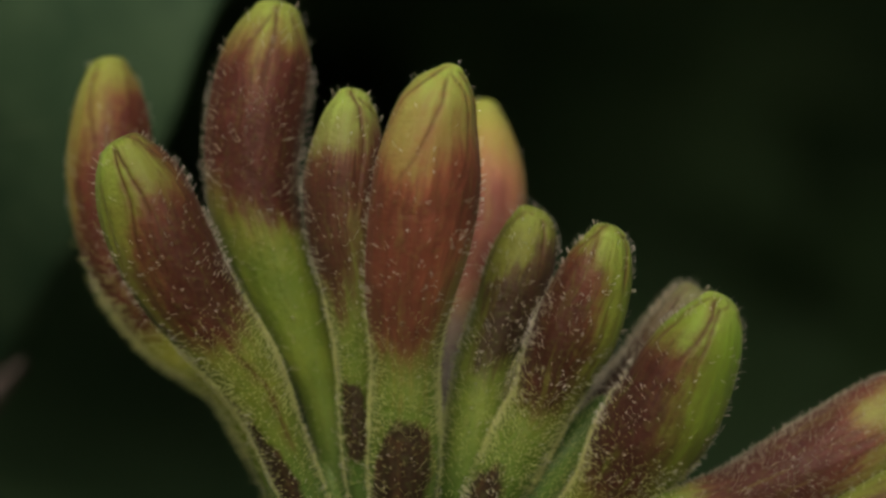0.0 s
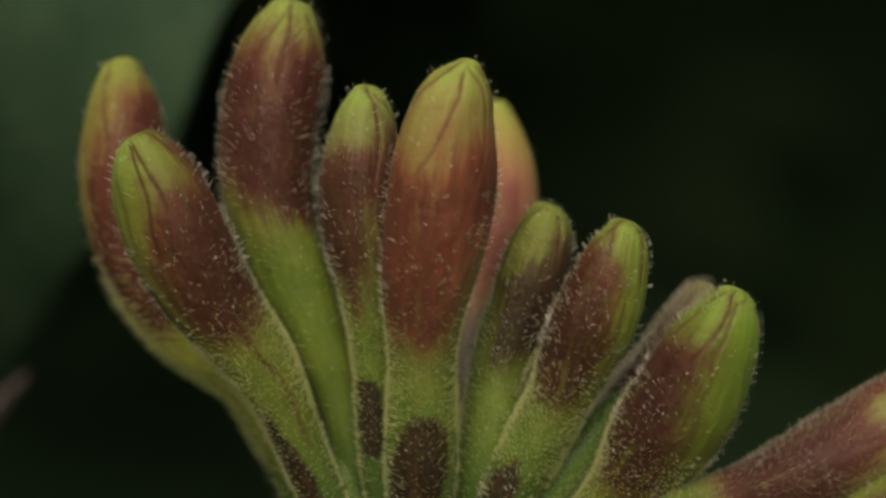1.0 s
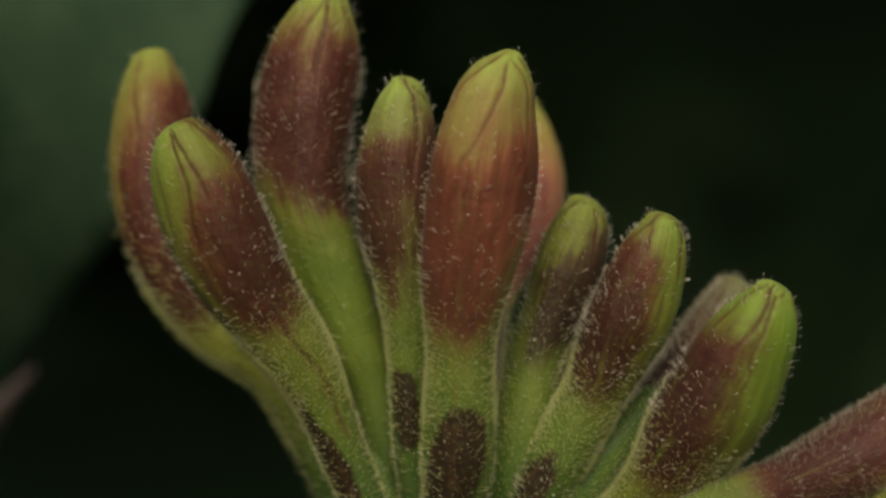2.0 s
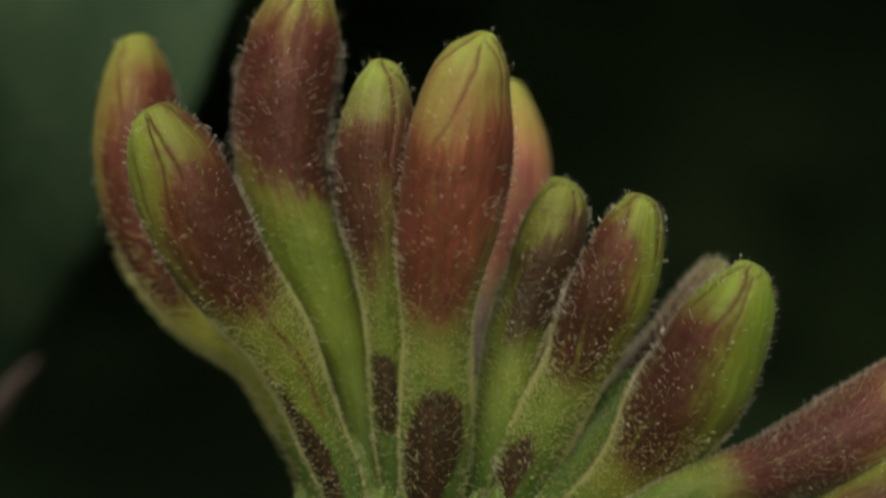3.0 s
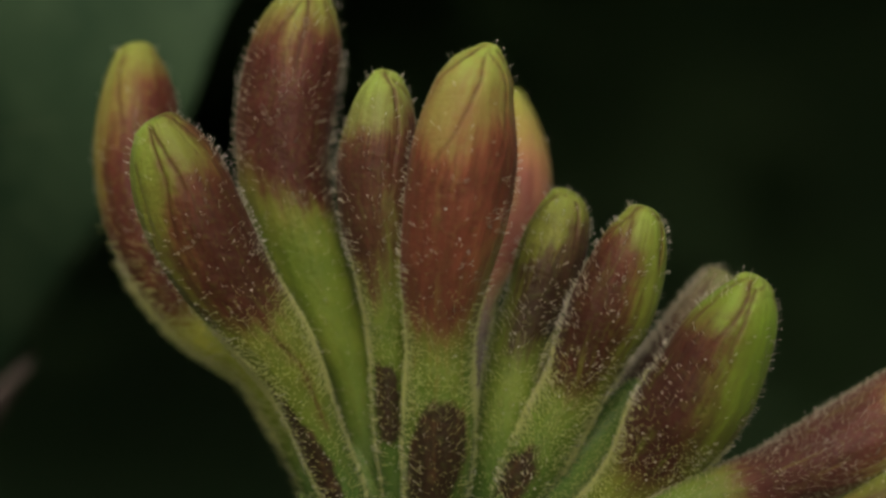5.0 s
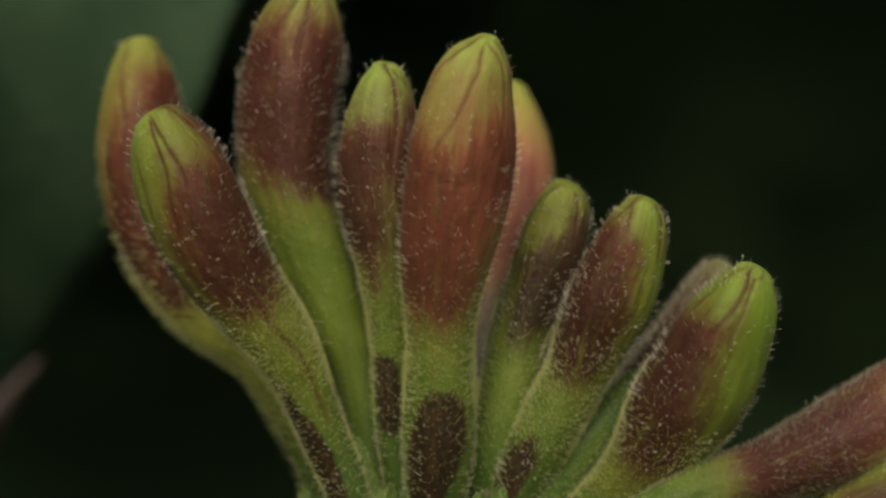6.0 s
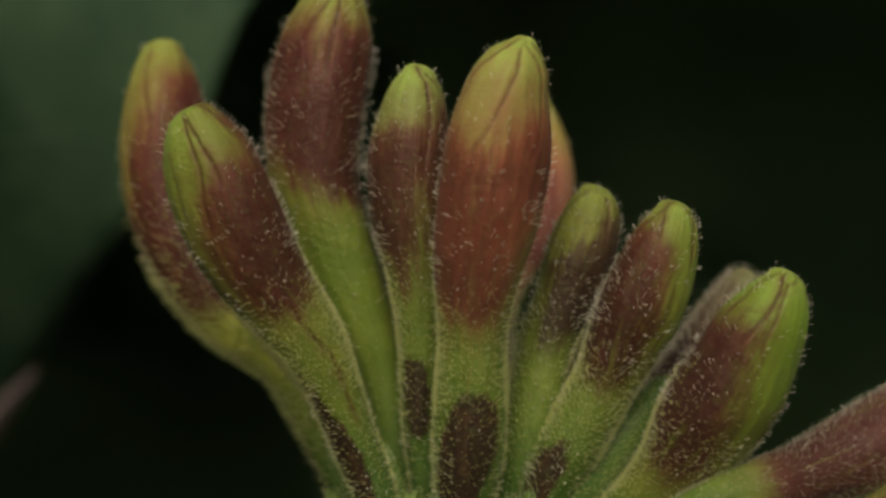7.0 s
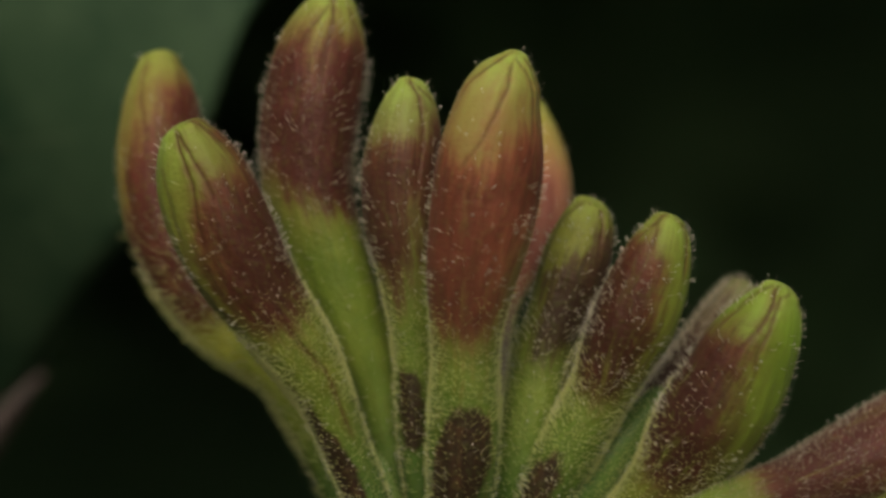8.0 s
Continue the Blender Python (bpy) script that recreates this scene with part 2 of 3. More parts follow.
HEDGE_LEAF = plain_material("hedge_leaf", (0.062, 0.132, 0.064), (0.098, 0.188, 0.094), 14.0, 0.75, 0.001, 0.0, 0.2)
EARTH = plain_material("leaf_litter", (0.045, 0.035, 0.022), (0.10, 0.085, 0.05), 9.0, 0.9, 0.01)


# ---- building blocks ----
def mesh_object(name, verts, faces, material, parent=None, label="", smooth=True):
    me = bpy.data.meshes.new(name)
    me.from_pydata([tuple(v) for v in verts], [], [tuple(f) for f in faces])
    me.materials.append(material)
    if smooth:
        me.polygons.foreach_set("use_smooth", [True] * len(me.polygons))
    me.update()
    ob = new(name, me)
    ob.parent = parent
    return tagged(ob, label)


def spline(points, n):
    """n even steps along a smooth curve through rows of numbers (Catmull-Rom)."""
    p = np.array(points, float)
    p = np.vstack([2 * p[0] - p[1], p, 2 * p[-1] - p[-2]])
    length = np.r_[0, np.cumsum(np.linalg.norm(np.diff(p[1:-1, :3], axis=0), axis=1))]
    at = np.linspace(0, length[-1], n)
    seg = np.clip(np.searchsorted(length, at, side="right") - 1, 0, len(length) - 2)
    w = ((at - length[seg]) / (length[seg + 1] - length[seg]))[:, None]
    a, b, c, d = p[seg], p[seg + 1], p[seg + 2], p[seg + 3]
    return 0.5 * (2 * b + (c - a) * w + (2 * a - 5 * b + 4 * c - d) * w**2 + (3 * b - a - 3 * c + d) * w**3)


class Sweep:
    """A rounded body along an axis of (x, y, z, radius) rows in millimetres; the axis starts at the tip."""

    def __init__(self, axis, rings=120, around=144, veins=(), red=(), dark=(), depth=0.10, lumps=0.03, seed=1):
        rng = np.random.default_rng(seed)
        self.n, self.m = rings, around
        fine = spline(axis, 600)
        fine = fine[np.clip((600 * np.linspace(0, 1, rings) ** 1.25).astype(int), 0, 599)]
        c, r = fine[:, :3], np.maximum(fine[:, 3], 0.001)
        self.s = np.r_[0, np.cumsum(np.linalg.norm(np.diff(c, axis=0), axis=1))]
        self.length = self.s[-1]
        self.s = self.s / self.length
        r1 = axis[1][3]
        l1 = np.linalg.norm(np.subtract(axis[1][:3], axis[0][:3]))
        near = self.s * self.length < l1
        w = np.clip(self.s * self.length / l1, 0, 1)
        r[near] = r1 * np.sqrt(np.clip(1 - (1 - w[near]) ** 2, 0, 1))
        r[0] = 0.001
        t = np.gradient(c, axis=0)
        t /= np.linalg.norm(t, axis=1, keepdims=True)
        front = np.array([0.0, -1.0, 0.0])
        across = np.cross(t, front)
        across /= np.linalg.norm(across, axis=1, keepdims=True)
        if across[:, 0].mean() < 0:
            across = -across
        facing = np.cross(across, t)
        facing *= np.sign((facing @ front).mean())
        th = np.linspace(-math.pi, math.pi, around, endpoint=False)
        k = rng.uniform(0, 6.28, 6)
        lump = 1 + 0.010 * np.sin(13 * th[None] + 6 * np.sin(4 * self.s[:, None] + k[4])) * np.sin(7 * self.s[:, None] + 3 * th[None] + k[5]) + lumps * (np.sin(2 * th[None] + 5 * self.s[:, None] + k[0]) + 0.6 * np.sin(3 * th[None] - 7 * self.s[:, None] + k[1]) + 0.5 * np.sin(th[None] + 16 * self.s[:, None] + k[2]))
        vein, blush, lip = (np.zeros((rings, around)) for _ in range(3))
        for q, *line in veins:
            where, turn = np.array(line)[:, 1], np.radians(np.array(line)[:, 0])
            along = np.interp(self.s, where, turn) + 0.03 * np.sin(40 * self.s + k[3])
            off = (th[None] - along[:, None] + math.pi) % (2 * math.pi) - math.pi
            arc = np.abs(off) * np.maximum(r[:, None], 0.15)
            shown = q * np.clip((self.s - where[0] + 0.012) / 0.02, 0, 1)[:, None] * np.clip((where[-1] - self.s) / 0.05 + 0.3, 0, 1)[:, None]
            vein = np.maximum(vein, np.exp(-((arc / 0.055) ** 2)) * shown)
            blush = np.maximum(blush, np.exp(-((arc / 0.22) ** 2)) * shown)
            lip += np.sign(off) * np.exp(-arc / 0.30) * (1 - np.exp(-((arc / 0.05) ** 2))) * shown * np.clip(self.s / 0.05, 0, 1)[:, None]
        self.vein, self.blush = vein, blush
        broad = 0.8 * r.max()
        self.red, self.dark = (self.patch(p, th, broad) for p in (red, dark))
        self.r = r[:, None] * lump - depth * 0.55 * vein * np.minimum(1, r[:, None] / 0.6) + 0.028 * lip
        self.th = th
        self.v = c[:, None] + self.r[..., None] * (np.cos(th)[None, :, None] * facing[:, None] + np.sin(th)[None, :, None] * across[:, None])
        self.c, self.t = c, t

    def patch(self, corners, th, broad):
        """How far each place of the skin lies inside a patch with corners (degrees round, part of the length), in millimetres."""
        x, y = np.meshgrid(self.s * self.length, th * broad, indexing="ij")
        if not corners:
            return np.full(x.shape, -9.0)
        a = np.array([(q * self.length, radians(d) * broad) for d, q in corners])
        b = np.roll(a, -1, 0)
        best, odd = np.full(x.shape, 99.0), np.zeros(x.shape, bool)
        for (ax, ay), (bx, by) in zip(a, b):
            ex, ey = bx - ax, by - ay
            w = np.clip(((x - ax) * ex + (y - ay) * ey) / (ex * ex + ey * ey + 1e-9), 0, 1)
            best = np.minimum(best, np.hypot(x - ax - w * ex, y - ay - w * ey))
            odd ^= ((ay > y) != (by > y)) & (x < ex * (y - ay) / (ey if abs(ey) > 1e-9 else 1e-9) + ax)
        return np.where(odd, best, -best)

    def normals(self):
        a = np.gradient(self.v, axis=0)
        b = np.roll(self.v, -1, 1) - np.roll(self.v, 1, 1)
        n = np.cross(a, b)
        n /= np.linalg.norm(n, axis=2, keepdims=True) + 1e-12
        out = ((self.v - self.c[:, None]) * n).sum(2, keepdims=True)
        return n * np.where(out < 0, -1.0, 1.0)

    def body(self, name, material, parent, label="", start=0.0, end=1.0):
        rows = [i for i in range(self.n) if start - 1e-6 <= self.s[i] <= end + 1e-6]
        lo, hi = rows[0], min(rows[-1] + (1 if end < 1 else 0), self.n - 1)
        m, part_v = self.m, self.v[lo:hi + 1]
        n = len(part_v)
        i, j = np.meshgrid(np.arange(n - 1), np.arange(m), indexing="ij")
        a, b = i * m + j, i * m + (j + 1) % m
        faces = np.stack([a, b, b + m, a + m], -1).reshape(-1, 4)
        ob = mesh_object(name, part_v.reshape(-1, 3) * MM, faces.tolist(), material, parent, label)
        me = ob.data
        u = np.stack([j / m, (j + 1) / m, (j + 1) / m, j / m], -1).reshape(-1)
        sv = np.stack([self.s[lo + i], self.s[lo + i], self.s[lo + i + 1], self.s[lo + i + 1]], -1).reshape(-1)
        layer = me.uv_layers.new(name="UVMap")
        layer.data.foreach_set("uv", np.stack([u, sv], -1).reshape(-1))
        for which, values in (("vein", self.vein), ("blush", self.blush), ("red", self.red), ("dark", self.dark)):
            me.attributes.new(which, "FLOAT", "POINT").data.foreach_set("value", values[lo:hi + 1].reshape(-1))
        return ob

    def scatter(self, rng, count, lo=0.0, thin=1.0, dense=None, view_edges=()):
        """Random places on the skin and the way out of it: none before lo, few beyond thin, most round dense and, in
        degrees, near the outlines seen from the camera.
        """
        grown = np.clip((self.s - lo) / 0.22, 0, 1) ** 1.5 if lo else np.ones(self.n)
        w = self.r.mean(1) * np.gradient(self.s) * grown * (1 - 0.75 * np.clip((self.s - thin) / 0.04, 0, 1))
        if dense:
            w = w * (0.68 + 1.1 * np.exp(-((self.s - dense[0]) / 0.15) ** 2) + (1.2 * np.clip((self.s - dense[1]) / 0.04, 0, 1) if dense[1] else 0))
        full = np.repeat(w[:-1, None], self.m, 1)
        if dense:
            full = full * np.where(np.maximum(self.red, self.dark)[:-1] > -0.25, 1.0, 0.5)
            # they stand in uneven drifts
            q = rng.uniform(0, 6.28, 5)
            sa, ta = self.s[:-1, None] * self.length, self.th[None]
            drift = np.sin(2.1 * sa + 2 * ta + q[0]) + np.sin(3.7 * sa - 3 * ta + q[1]) + np.sin(5.3 * sa + 5 * ta + q[2]) + np.sin(1.1 * sa - 7 * ta + q[3])
            full = full * np.clip(0.75 + 0.42 * drift, 0.12, None)
            full = full * (1 + 1.6 * np.exp(-((self.s[:-1, None] / 0.05) ** 2)))
        if view_edges:
            full = full * (0.5 + sum(np.exp(-(((self.th[None] - radians(f)) / 0.62) ** 2)) for f in view_edges))
        pick = rng.choice(full.size, count, p=(full / full.sum()).reshape(-1))
        i, j = pick // self.m, pick % self.m
        a, b = rng.random((count, 1)), rng.random((count, 1))
        j2, v, nn = (j + 1) % self.m, self.v, self.normals()
        at = (v[i, j] * (1 - a) + v[i + 1, j] * a) * (1 - b) + (v[i, j2] * (1 - a) + v[i + 1, j2] * a) * b
        return at, nn[i, j], self.t[i]


def hairs(name, sweep, parent, material, count, long, thick, head, seed, lo=0.0, thin=1.0, label="", dense=None, view_edges=()):
    """Many fine hairs on a body, in one mesh; head: the radius of the gland at the end, or 0."""
    rng = np.random.default_rng(seed)
    at, out, along = sweep.scatter(rng, count, lo, thin, dense, view_edges)
    way = out + rng.normal(0, 0.19, (count, 3)) - 0.5 * along
    way /= np.linalg.norm(way, axis=1, keepdims=True)
    size = rng.uniform(0.55, 1.0, (count, 1)) * long
    side = np.cross(way, rng.normal(size=(count, 3)))
    side /= np.linalg.norm(side, axis=1, keepdims=True)
    other = np.cross(way, side)
    root, end = at - 0.02 * way, at + size * way
    bend = at + 0.55 * size * way + side * size * rng.normal(0, 0.08, (count, 1))
    rings = []
    for c, k in ((root, 1.2), (bend, 0.8)):
        rings += [c + thick * k * (math.cos(a) * side + math.sin(a) * other) for a in (0, 2.094, 4.189)]
    verts = rings + [end]
    tris = [(0, 1, 4), (0, 4, 3), (1, 2, 5), (1, 5, 4), (2, 0, 3), (2, 3, 5), (3, 4, 6), (4, 5, 6), (5, 3, 6)]
    if head:
        hs = head * (0.3 + 1.2 * rng.random((count, 1)) ** 2.6)
        verts += [end + hs * 1.1 * way, end - hs * way] + [end + hs * (math.cos(a) * side + math.sin(a) * other) for a in (0, 1.257, 2.513, 3.770, 5.027)]
        for q in range(5):
            tris += [(7, 9 + q, 9 + (q + 1) % 5), (8, 9 + (q + 1) % 5, 9 + q)]
    k = len(verts)
    v = np.stack(verts, 1).reshape(-1, 3) * MM
    f = (np.array(tris)[None] + k * np.arange(count)[:, None, None]).reshape(-1, 3)
    ob = mesh_object(name, v, f.tolist(), material, parent, label)
    if head:
        ob.data.materials.append(GLAND)
        ob.data.polygons.foreach_set("material_index", np.tile([0] * 9 + [1] * (len(tris) - 9), count))
    return tagged(ob, kind="stuff")


def tube(name, rows, material, parent=None, label="", sides=12):
    """A plain tapering tube along rows of (x, y, z, radius) in millimetres, closed at both ends."""
    sw = Sweep(rows, rings=max(10, 6 * len(rows)), around=sides, lumps=0.02)
    n, m = sw.n, sw.m
    faces = [(i * m + j, i * m + (j + 1) % m, (i + 1) * m + (j + 1) % m, (i + 1) * m + j) for i in range(n - 1) for j in range(m)]
    faces.append(tuple(range((n - 1) * m, n * m)))
    return mesh_object(name, sw.v.reshape(-1, 3) * MM, faces, material, parent, label)


# ---- ground, hedge ----
def ground():
    n = 24
    e = np.sign(np.linspace(-1, 1, n)) * np.abs(np.linspace(-1, 1, n)) ** 5 * 400
    verts = [(x, y, -0.02 + 0.02 * noise.noise((x * 0.7, y * 0.7, 0))) for y in e for x in e]
    faces = [(i * n + j, i * n + j + 1, (i + 1) * n + j + 1, (i + 1) * n + j) for i in range(n - 1) for j in range(n - 1)]
    ob = mesh_object("ground", verts, faces, EARTH)
    return tagged(ob, "dark earth with leaf litter under the shrubs", "ground", kind="structure")


def shell(name, profile, span, bow, label, hollow=0.0):
    """A wall of shrubbery: a profile of (y, z) rows carried along x, uneven all over; hollow: depth of a recess added
    to darken one part of the camera's view.
    """
    m, n = 60, 90
    p = np.array(profile)
    at = np.linspace(0, len(p) - 1, n)
    ys, zs = np.interp(at, range(len(p)), p[:, 0]), np.interp(at, range(len(p)), p[:, 1])
    verts = []
    for y, z in zip(ys, zs):
        for j in range(m):
            q = -1 + 2 * j / (m - 1)
            x = span * math.copysign(abs(q) ** 2.0, q)
            verts.append((x, y + bow * abs(x) ** 1.5 + 0.07 * noise.noise((x * 3, z * 3, y * 3)) + hollow * math.exp(-((x + 0.075) / 0.08) ** 2 - ((z - 1.24) / 0.12) ** 2), z + 0.05 * noise.noise((x * 3, 7.0, y * 4)) - 0.02))
    faces = [(i * m + j, i * m + j + 1, (i + 1) * m + j + 1, (i + 1) * m + j) for i in range(n - 1) for j in range(m - 1)]
    ob = mesh_object(name, verts, faces, HEDGE)
    tagged(ob, label, "hedge", kind="structure")
    return np.array(verts)


def leaves_on(name, v, count, seed, label):
    rng = np.random.default_rng(seed)
    grid = v.reshape(90, 60, 3)
    a, b = rng.uniform(0, 88.99, count), rng.uniform(0, 1, count)
    reach = np.sign(b - 0.5) * np.sqrt(np.abs(2 * b - 1)) * 0.5 + 0.5
    i, j = a.astype(int), np.clip((reach * 59).astype(int), 0, 58)
    fa, fb = (a - i)[:, None], (reach * 59 - j)[:, None]
    at = (grid[i, j] * (1 - fb) + grid[i, j + 1] * fb) * (1 - fa) + (grid[i + 1, j] * (1 - fb) + grid[i + 1, j + 1] * fb) * fa
    at = at + rng.normal(0, 0.035, (count, 3))
    at = at[at[:, 2] > 0.05]
    count = len(at)
    way = rng.normal(size=(count, 3)) + [0, 0, -0.5]
    way /= np.linalg.norm(way, axis=1, keepdims=True)
    side = np.cross(way, rng.normal(size=(count, 3)))
    side /= np.linalg.norm(side, axis=1, keepdims=True)
    up = np.cross(side, way)
    size = rng.uniform(0.035, 0.08, (count, 1))
    ring = [at, at + size * (0.5 * way + 0.38 * side + 0.08 * up), at + size * (1.2 * way - 0.1 * up), at + size * (0.5 * way - 0.38 * side + 0.08 * up), at + size * 0.55 * way]
    fv = np.stack(ring, 1).reshape(-1, 3)
    ff = (np.array([(0, 1, 4), (1, 2, 4), (2, 3, 4), (3, 0, 4)])[None] + 5 * np.arange(count)[:, None, None]).reshape(-1, 3)
    ob = mesh_object(name, fv, ff.tolist(), HEDGE_LEAF)
    tagged(ob, label, "leaves", kind="stuff")


def hedge():
    """The shrubbery behind, with an overhang added to shade it, and an unseen hedge added behind the camera to block
    low sky.
    """
    # the overhang is out of view, added to keep sky and sun off the wall
    v = shell("backdrop", [(0.95, 0.0), (1.05, 0.6), (1.1, 1.2), (0.95, 1.55), (0.6, 1.62), (0.28, 1.53), (0.26, 1.64), (0.5, 2.0), (1.0, 2.4)], 2.2, -0.55, "green hedge darkened by an added overhang and hollow", 0.48)
    leaves_on("hedge_leaves", v, 15000, 5, "dense dark green hedge leaves in deep shade")
    # never in view, added only to keep low sky light off the backdrop
    w = shell("backdrop_sky_block", [(-3.2, 0.0), (-3.1, 0.6), (-3.15, 1.2), (-3.3, 1.6), (-3.9, 1.5)], 3.2, 0.35, "unseen hedge added to block low sky light")
    leaves_on("sky_block_leaves", w, 12000, 6, "green leaves on the unseen sky-blocking hedge")


# ---- the broad leaf and the mauve tube behind ----
def broad_leaf():
    root = new("broad_leaf")
    root.location = (0, 0, HEIGHT)
    tagged(root, "broad dull green leaf with a pale midrib, bent over", "leaf")
    up = np.array([0.5, 0.0, 0.87])
    left = np.array([-0.87, 0.0, 0.5])
    mid = np.array([-19.55, 0.0, 7.25])
    n, m = 48, 25
    verts = []
    for i in range(n):
        a = i / (n - 1)
        q = -34 + 71 * a
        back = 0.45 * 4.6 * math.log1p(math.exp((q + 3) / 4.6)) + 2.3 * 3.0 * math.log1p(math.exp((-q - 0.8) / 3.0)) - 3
        half = 10.5 * (math.sin(math.pi * min(1, (a * 0.94 + 0.03))) ** 0.5) + 0.3 * math.sin((q + 1.2) * 0.58)
        for j in range(m):
            b = -1 + 2 * j / (m - 1)
            fold = 2.3 * abs(b) ** 1.4
            wave = 0.45 * math.sin(q * 0.43 + 2 * b) * abs(b)
            # spread with depth so that the outline keeps its place in the camera's view
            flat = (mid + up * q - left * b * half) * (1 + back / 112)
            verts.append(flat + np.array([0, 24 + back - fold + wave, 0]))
    faces = [(i * m + j, i * m + j + 1, (i + 1) * m + j + 1, (i + 1) * m + j) for i in range(n - 1) for j in range(m - 1)]
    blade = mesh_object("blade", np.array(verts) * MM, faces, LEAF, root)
    thick = blade.modifiers.new("thickness", "SOLIDIFY")
    thick.thickness = 0.35 * MM
    v = np.array(verts).reshape(n, m, 3)
    rib = [(*(v[i, m // 2] + [0, 0.25, 0]), 0.25 + 0.55 * (1 - i / n)) for i in range(0, n, 5)]
    tube("midrib", rib, RIB, root, "pale raised midrib", 10)
    for side in (-1, 1):
        for i in range(5, n - 8, 7):
            ends = [v[min(n - 1, i + k), m // 2 + side * k * 2] for k in range(0, 6)]
            tube("side_vein", [(*(p + [0, 0.1, 0]), 0.16 - 0.02 * k) for k, p in enumerate(ends)], RIB, root, "", 6)
    s = v[0, m // 2]
    tube("petiole", [(*s, 0.9), (*(s + [-5, 6, -12]), 1.0), (*(s + [-9, 14, -30]), 1.1)], RIB, root, "", 10)
    e = s + np.array([-9, 14, -30])
    twig = tube("twig", [(e[0] + 4, e[1] + 2, e[2] + 60, 1.0), (e[0], e[1], e[2], 1.8), (e[0] - 8, e[1] + 6, e[2] - 300, 2.6), (e[0] + 6, e[1], e[2] - 700, 3.2), (e[0], e[1], -HEIGHT / MM - 10, 4.0)], TWIG, None, "", 12)
    twig.location = (0, 0, HEIGHT)
    tagged(twig, "thin brown woody twig rising from the ground", "twig")


def mauve_bud():
    root = new("far_bud")
    root.location = (0, 0, HEIGHT)
    tagged(root, "dull mauve tubular bud on a thin brown stalk", "bud")
    tube("tube", [(-15.1, 30, -4.4, 0.05), (-15.5, 30, -4.8, 0.22), (-16.3, 30, -5.7, 0.42), (-17.1, 30, -6.8, 0.55), (-18.2, 30, -8.6, 0.56), (-19.4, 30.5, -11.5, 0.5), (-20.6, 31, -17.0, 0.42)], MAUVE, root, "", 20)
    tube("stalk", [(-20.5, 31, -16.5, 0.42), (-25, 34, -60, 0.7), (-30, 40, -400, 1.6), (-28, 40, -HEIGHT / MM - 10, 2.4)], TWIG, root, "thin brown stalk", 10)


# ---- the bud cluster ----
cluster = new("honeysuckle_cluster")
cluster.location = (0, 0, HEIGHT)
tagged(cluster, "whorl of hairy green and maroon honeysuckle buds on its stem", "flower buds")


def flower_bud(axis, material, label, seed, veins=(), red=(), dark=(), ovary=0.0, gland=1400, fuzz=3000, lumps=0.028, long=0.195, fringe=0.155, fuzz_from=0.36, neck=0.5, fuzz_skin=FUZZ, fluff=0.0105, view_edges=(-95, 98)):
    """veins: rows of a strength and places (degrees round, part of the length); red, dark: the corners of the red patch and of the dark ovary."""
    sw = Sweep(axis, veins=veins, red=red, dark=dark, seed=seed, lumps=lumps)
    bud = sw.body("flower_bud", material, cluster, label, 0.0, neck)
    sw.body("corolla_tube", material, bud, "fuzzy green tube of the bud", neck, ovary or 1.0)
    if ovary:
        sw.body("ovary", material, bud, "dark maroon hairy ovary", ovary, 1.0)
    hairs("gland_hairs", sw, bud, HAIR, int(gland * 0.46), long, 0.0092, 0.0205, seed + 50, 0.0, dense=(neck - 0.15, ovary), view_edges=view_edges, label="pale sticky gland-tipped hairs")
    hairs("fuzz", sw, bud, fuzz_skin, int(fuzz * 1.0), fringe * 1.2, fluff, 0, seed + 90, fuzz_from, ovary or 1.0, view_edges=view_edges, label="short pale fuzz")
    return bud


# the tall curved bud behind, leaning out
flower_bud([(-9.55, 7.40, 5.99, 0.00), (-9.49, 7.31, 5.59, 0.66), (-9.42, 7.01, 4.33, 1.17), (-9.38, 6.61, 2.61, 1.37), (-9.08, 6.16, 0.74, 1.28), (-8.37, 5.72, -0.93, 1.10), (-7.32, 5.27, -2.44, 0.86), (-5.72, 4.80, -3.64, 0.68), (-4.75, 4.37, -5.20, 0.58), (-4.02, 3.95, -6.80, 0.52), (-3.26, 3.50, -8.44, 0.48)],
           bud_material("rear_left_skin", (0.34, 0.34, 0.08), (0.160, 0.037, 0.029), (0.42, 0.50, 0.085), (0.16, 0.42), 1.0, 0.5, 0.5, 0.1, 0.45), "curved red-brown bud with a yellow-green tip", 11,
           veins=((0.8, (-25, 0.022), (-25, 0.071), (-20, 0.125), (-13, 0.184)), (0.7, (60, 0.02), (75, 0.20)), (0.7, (160, 0.02), (160, 0.2))),
           red=((18, 0.1), (52, 0.071), (130, 0.092), (150, 0.215), (150, 0.372), (55, 0.543), (-20, 0.534), (-80, 0.497), (-100, 0.416), (-85, 0.364), (-58, 0.304), (-45, 0.246), (-33, 0.208), (-18, 0.168), (2, 0.146)),
           ovary=0.8, gland=900, fuzz=3600, fuzz_from=0.30, fringe=0.36, fluff=0.011, neck=0.56)
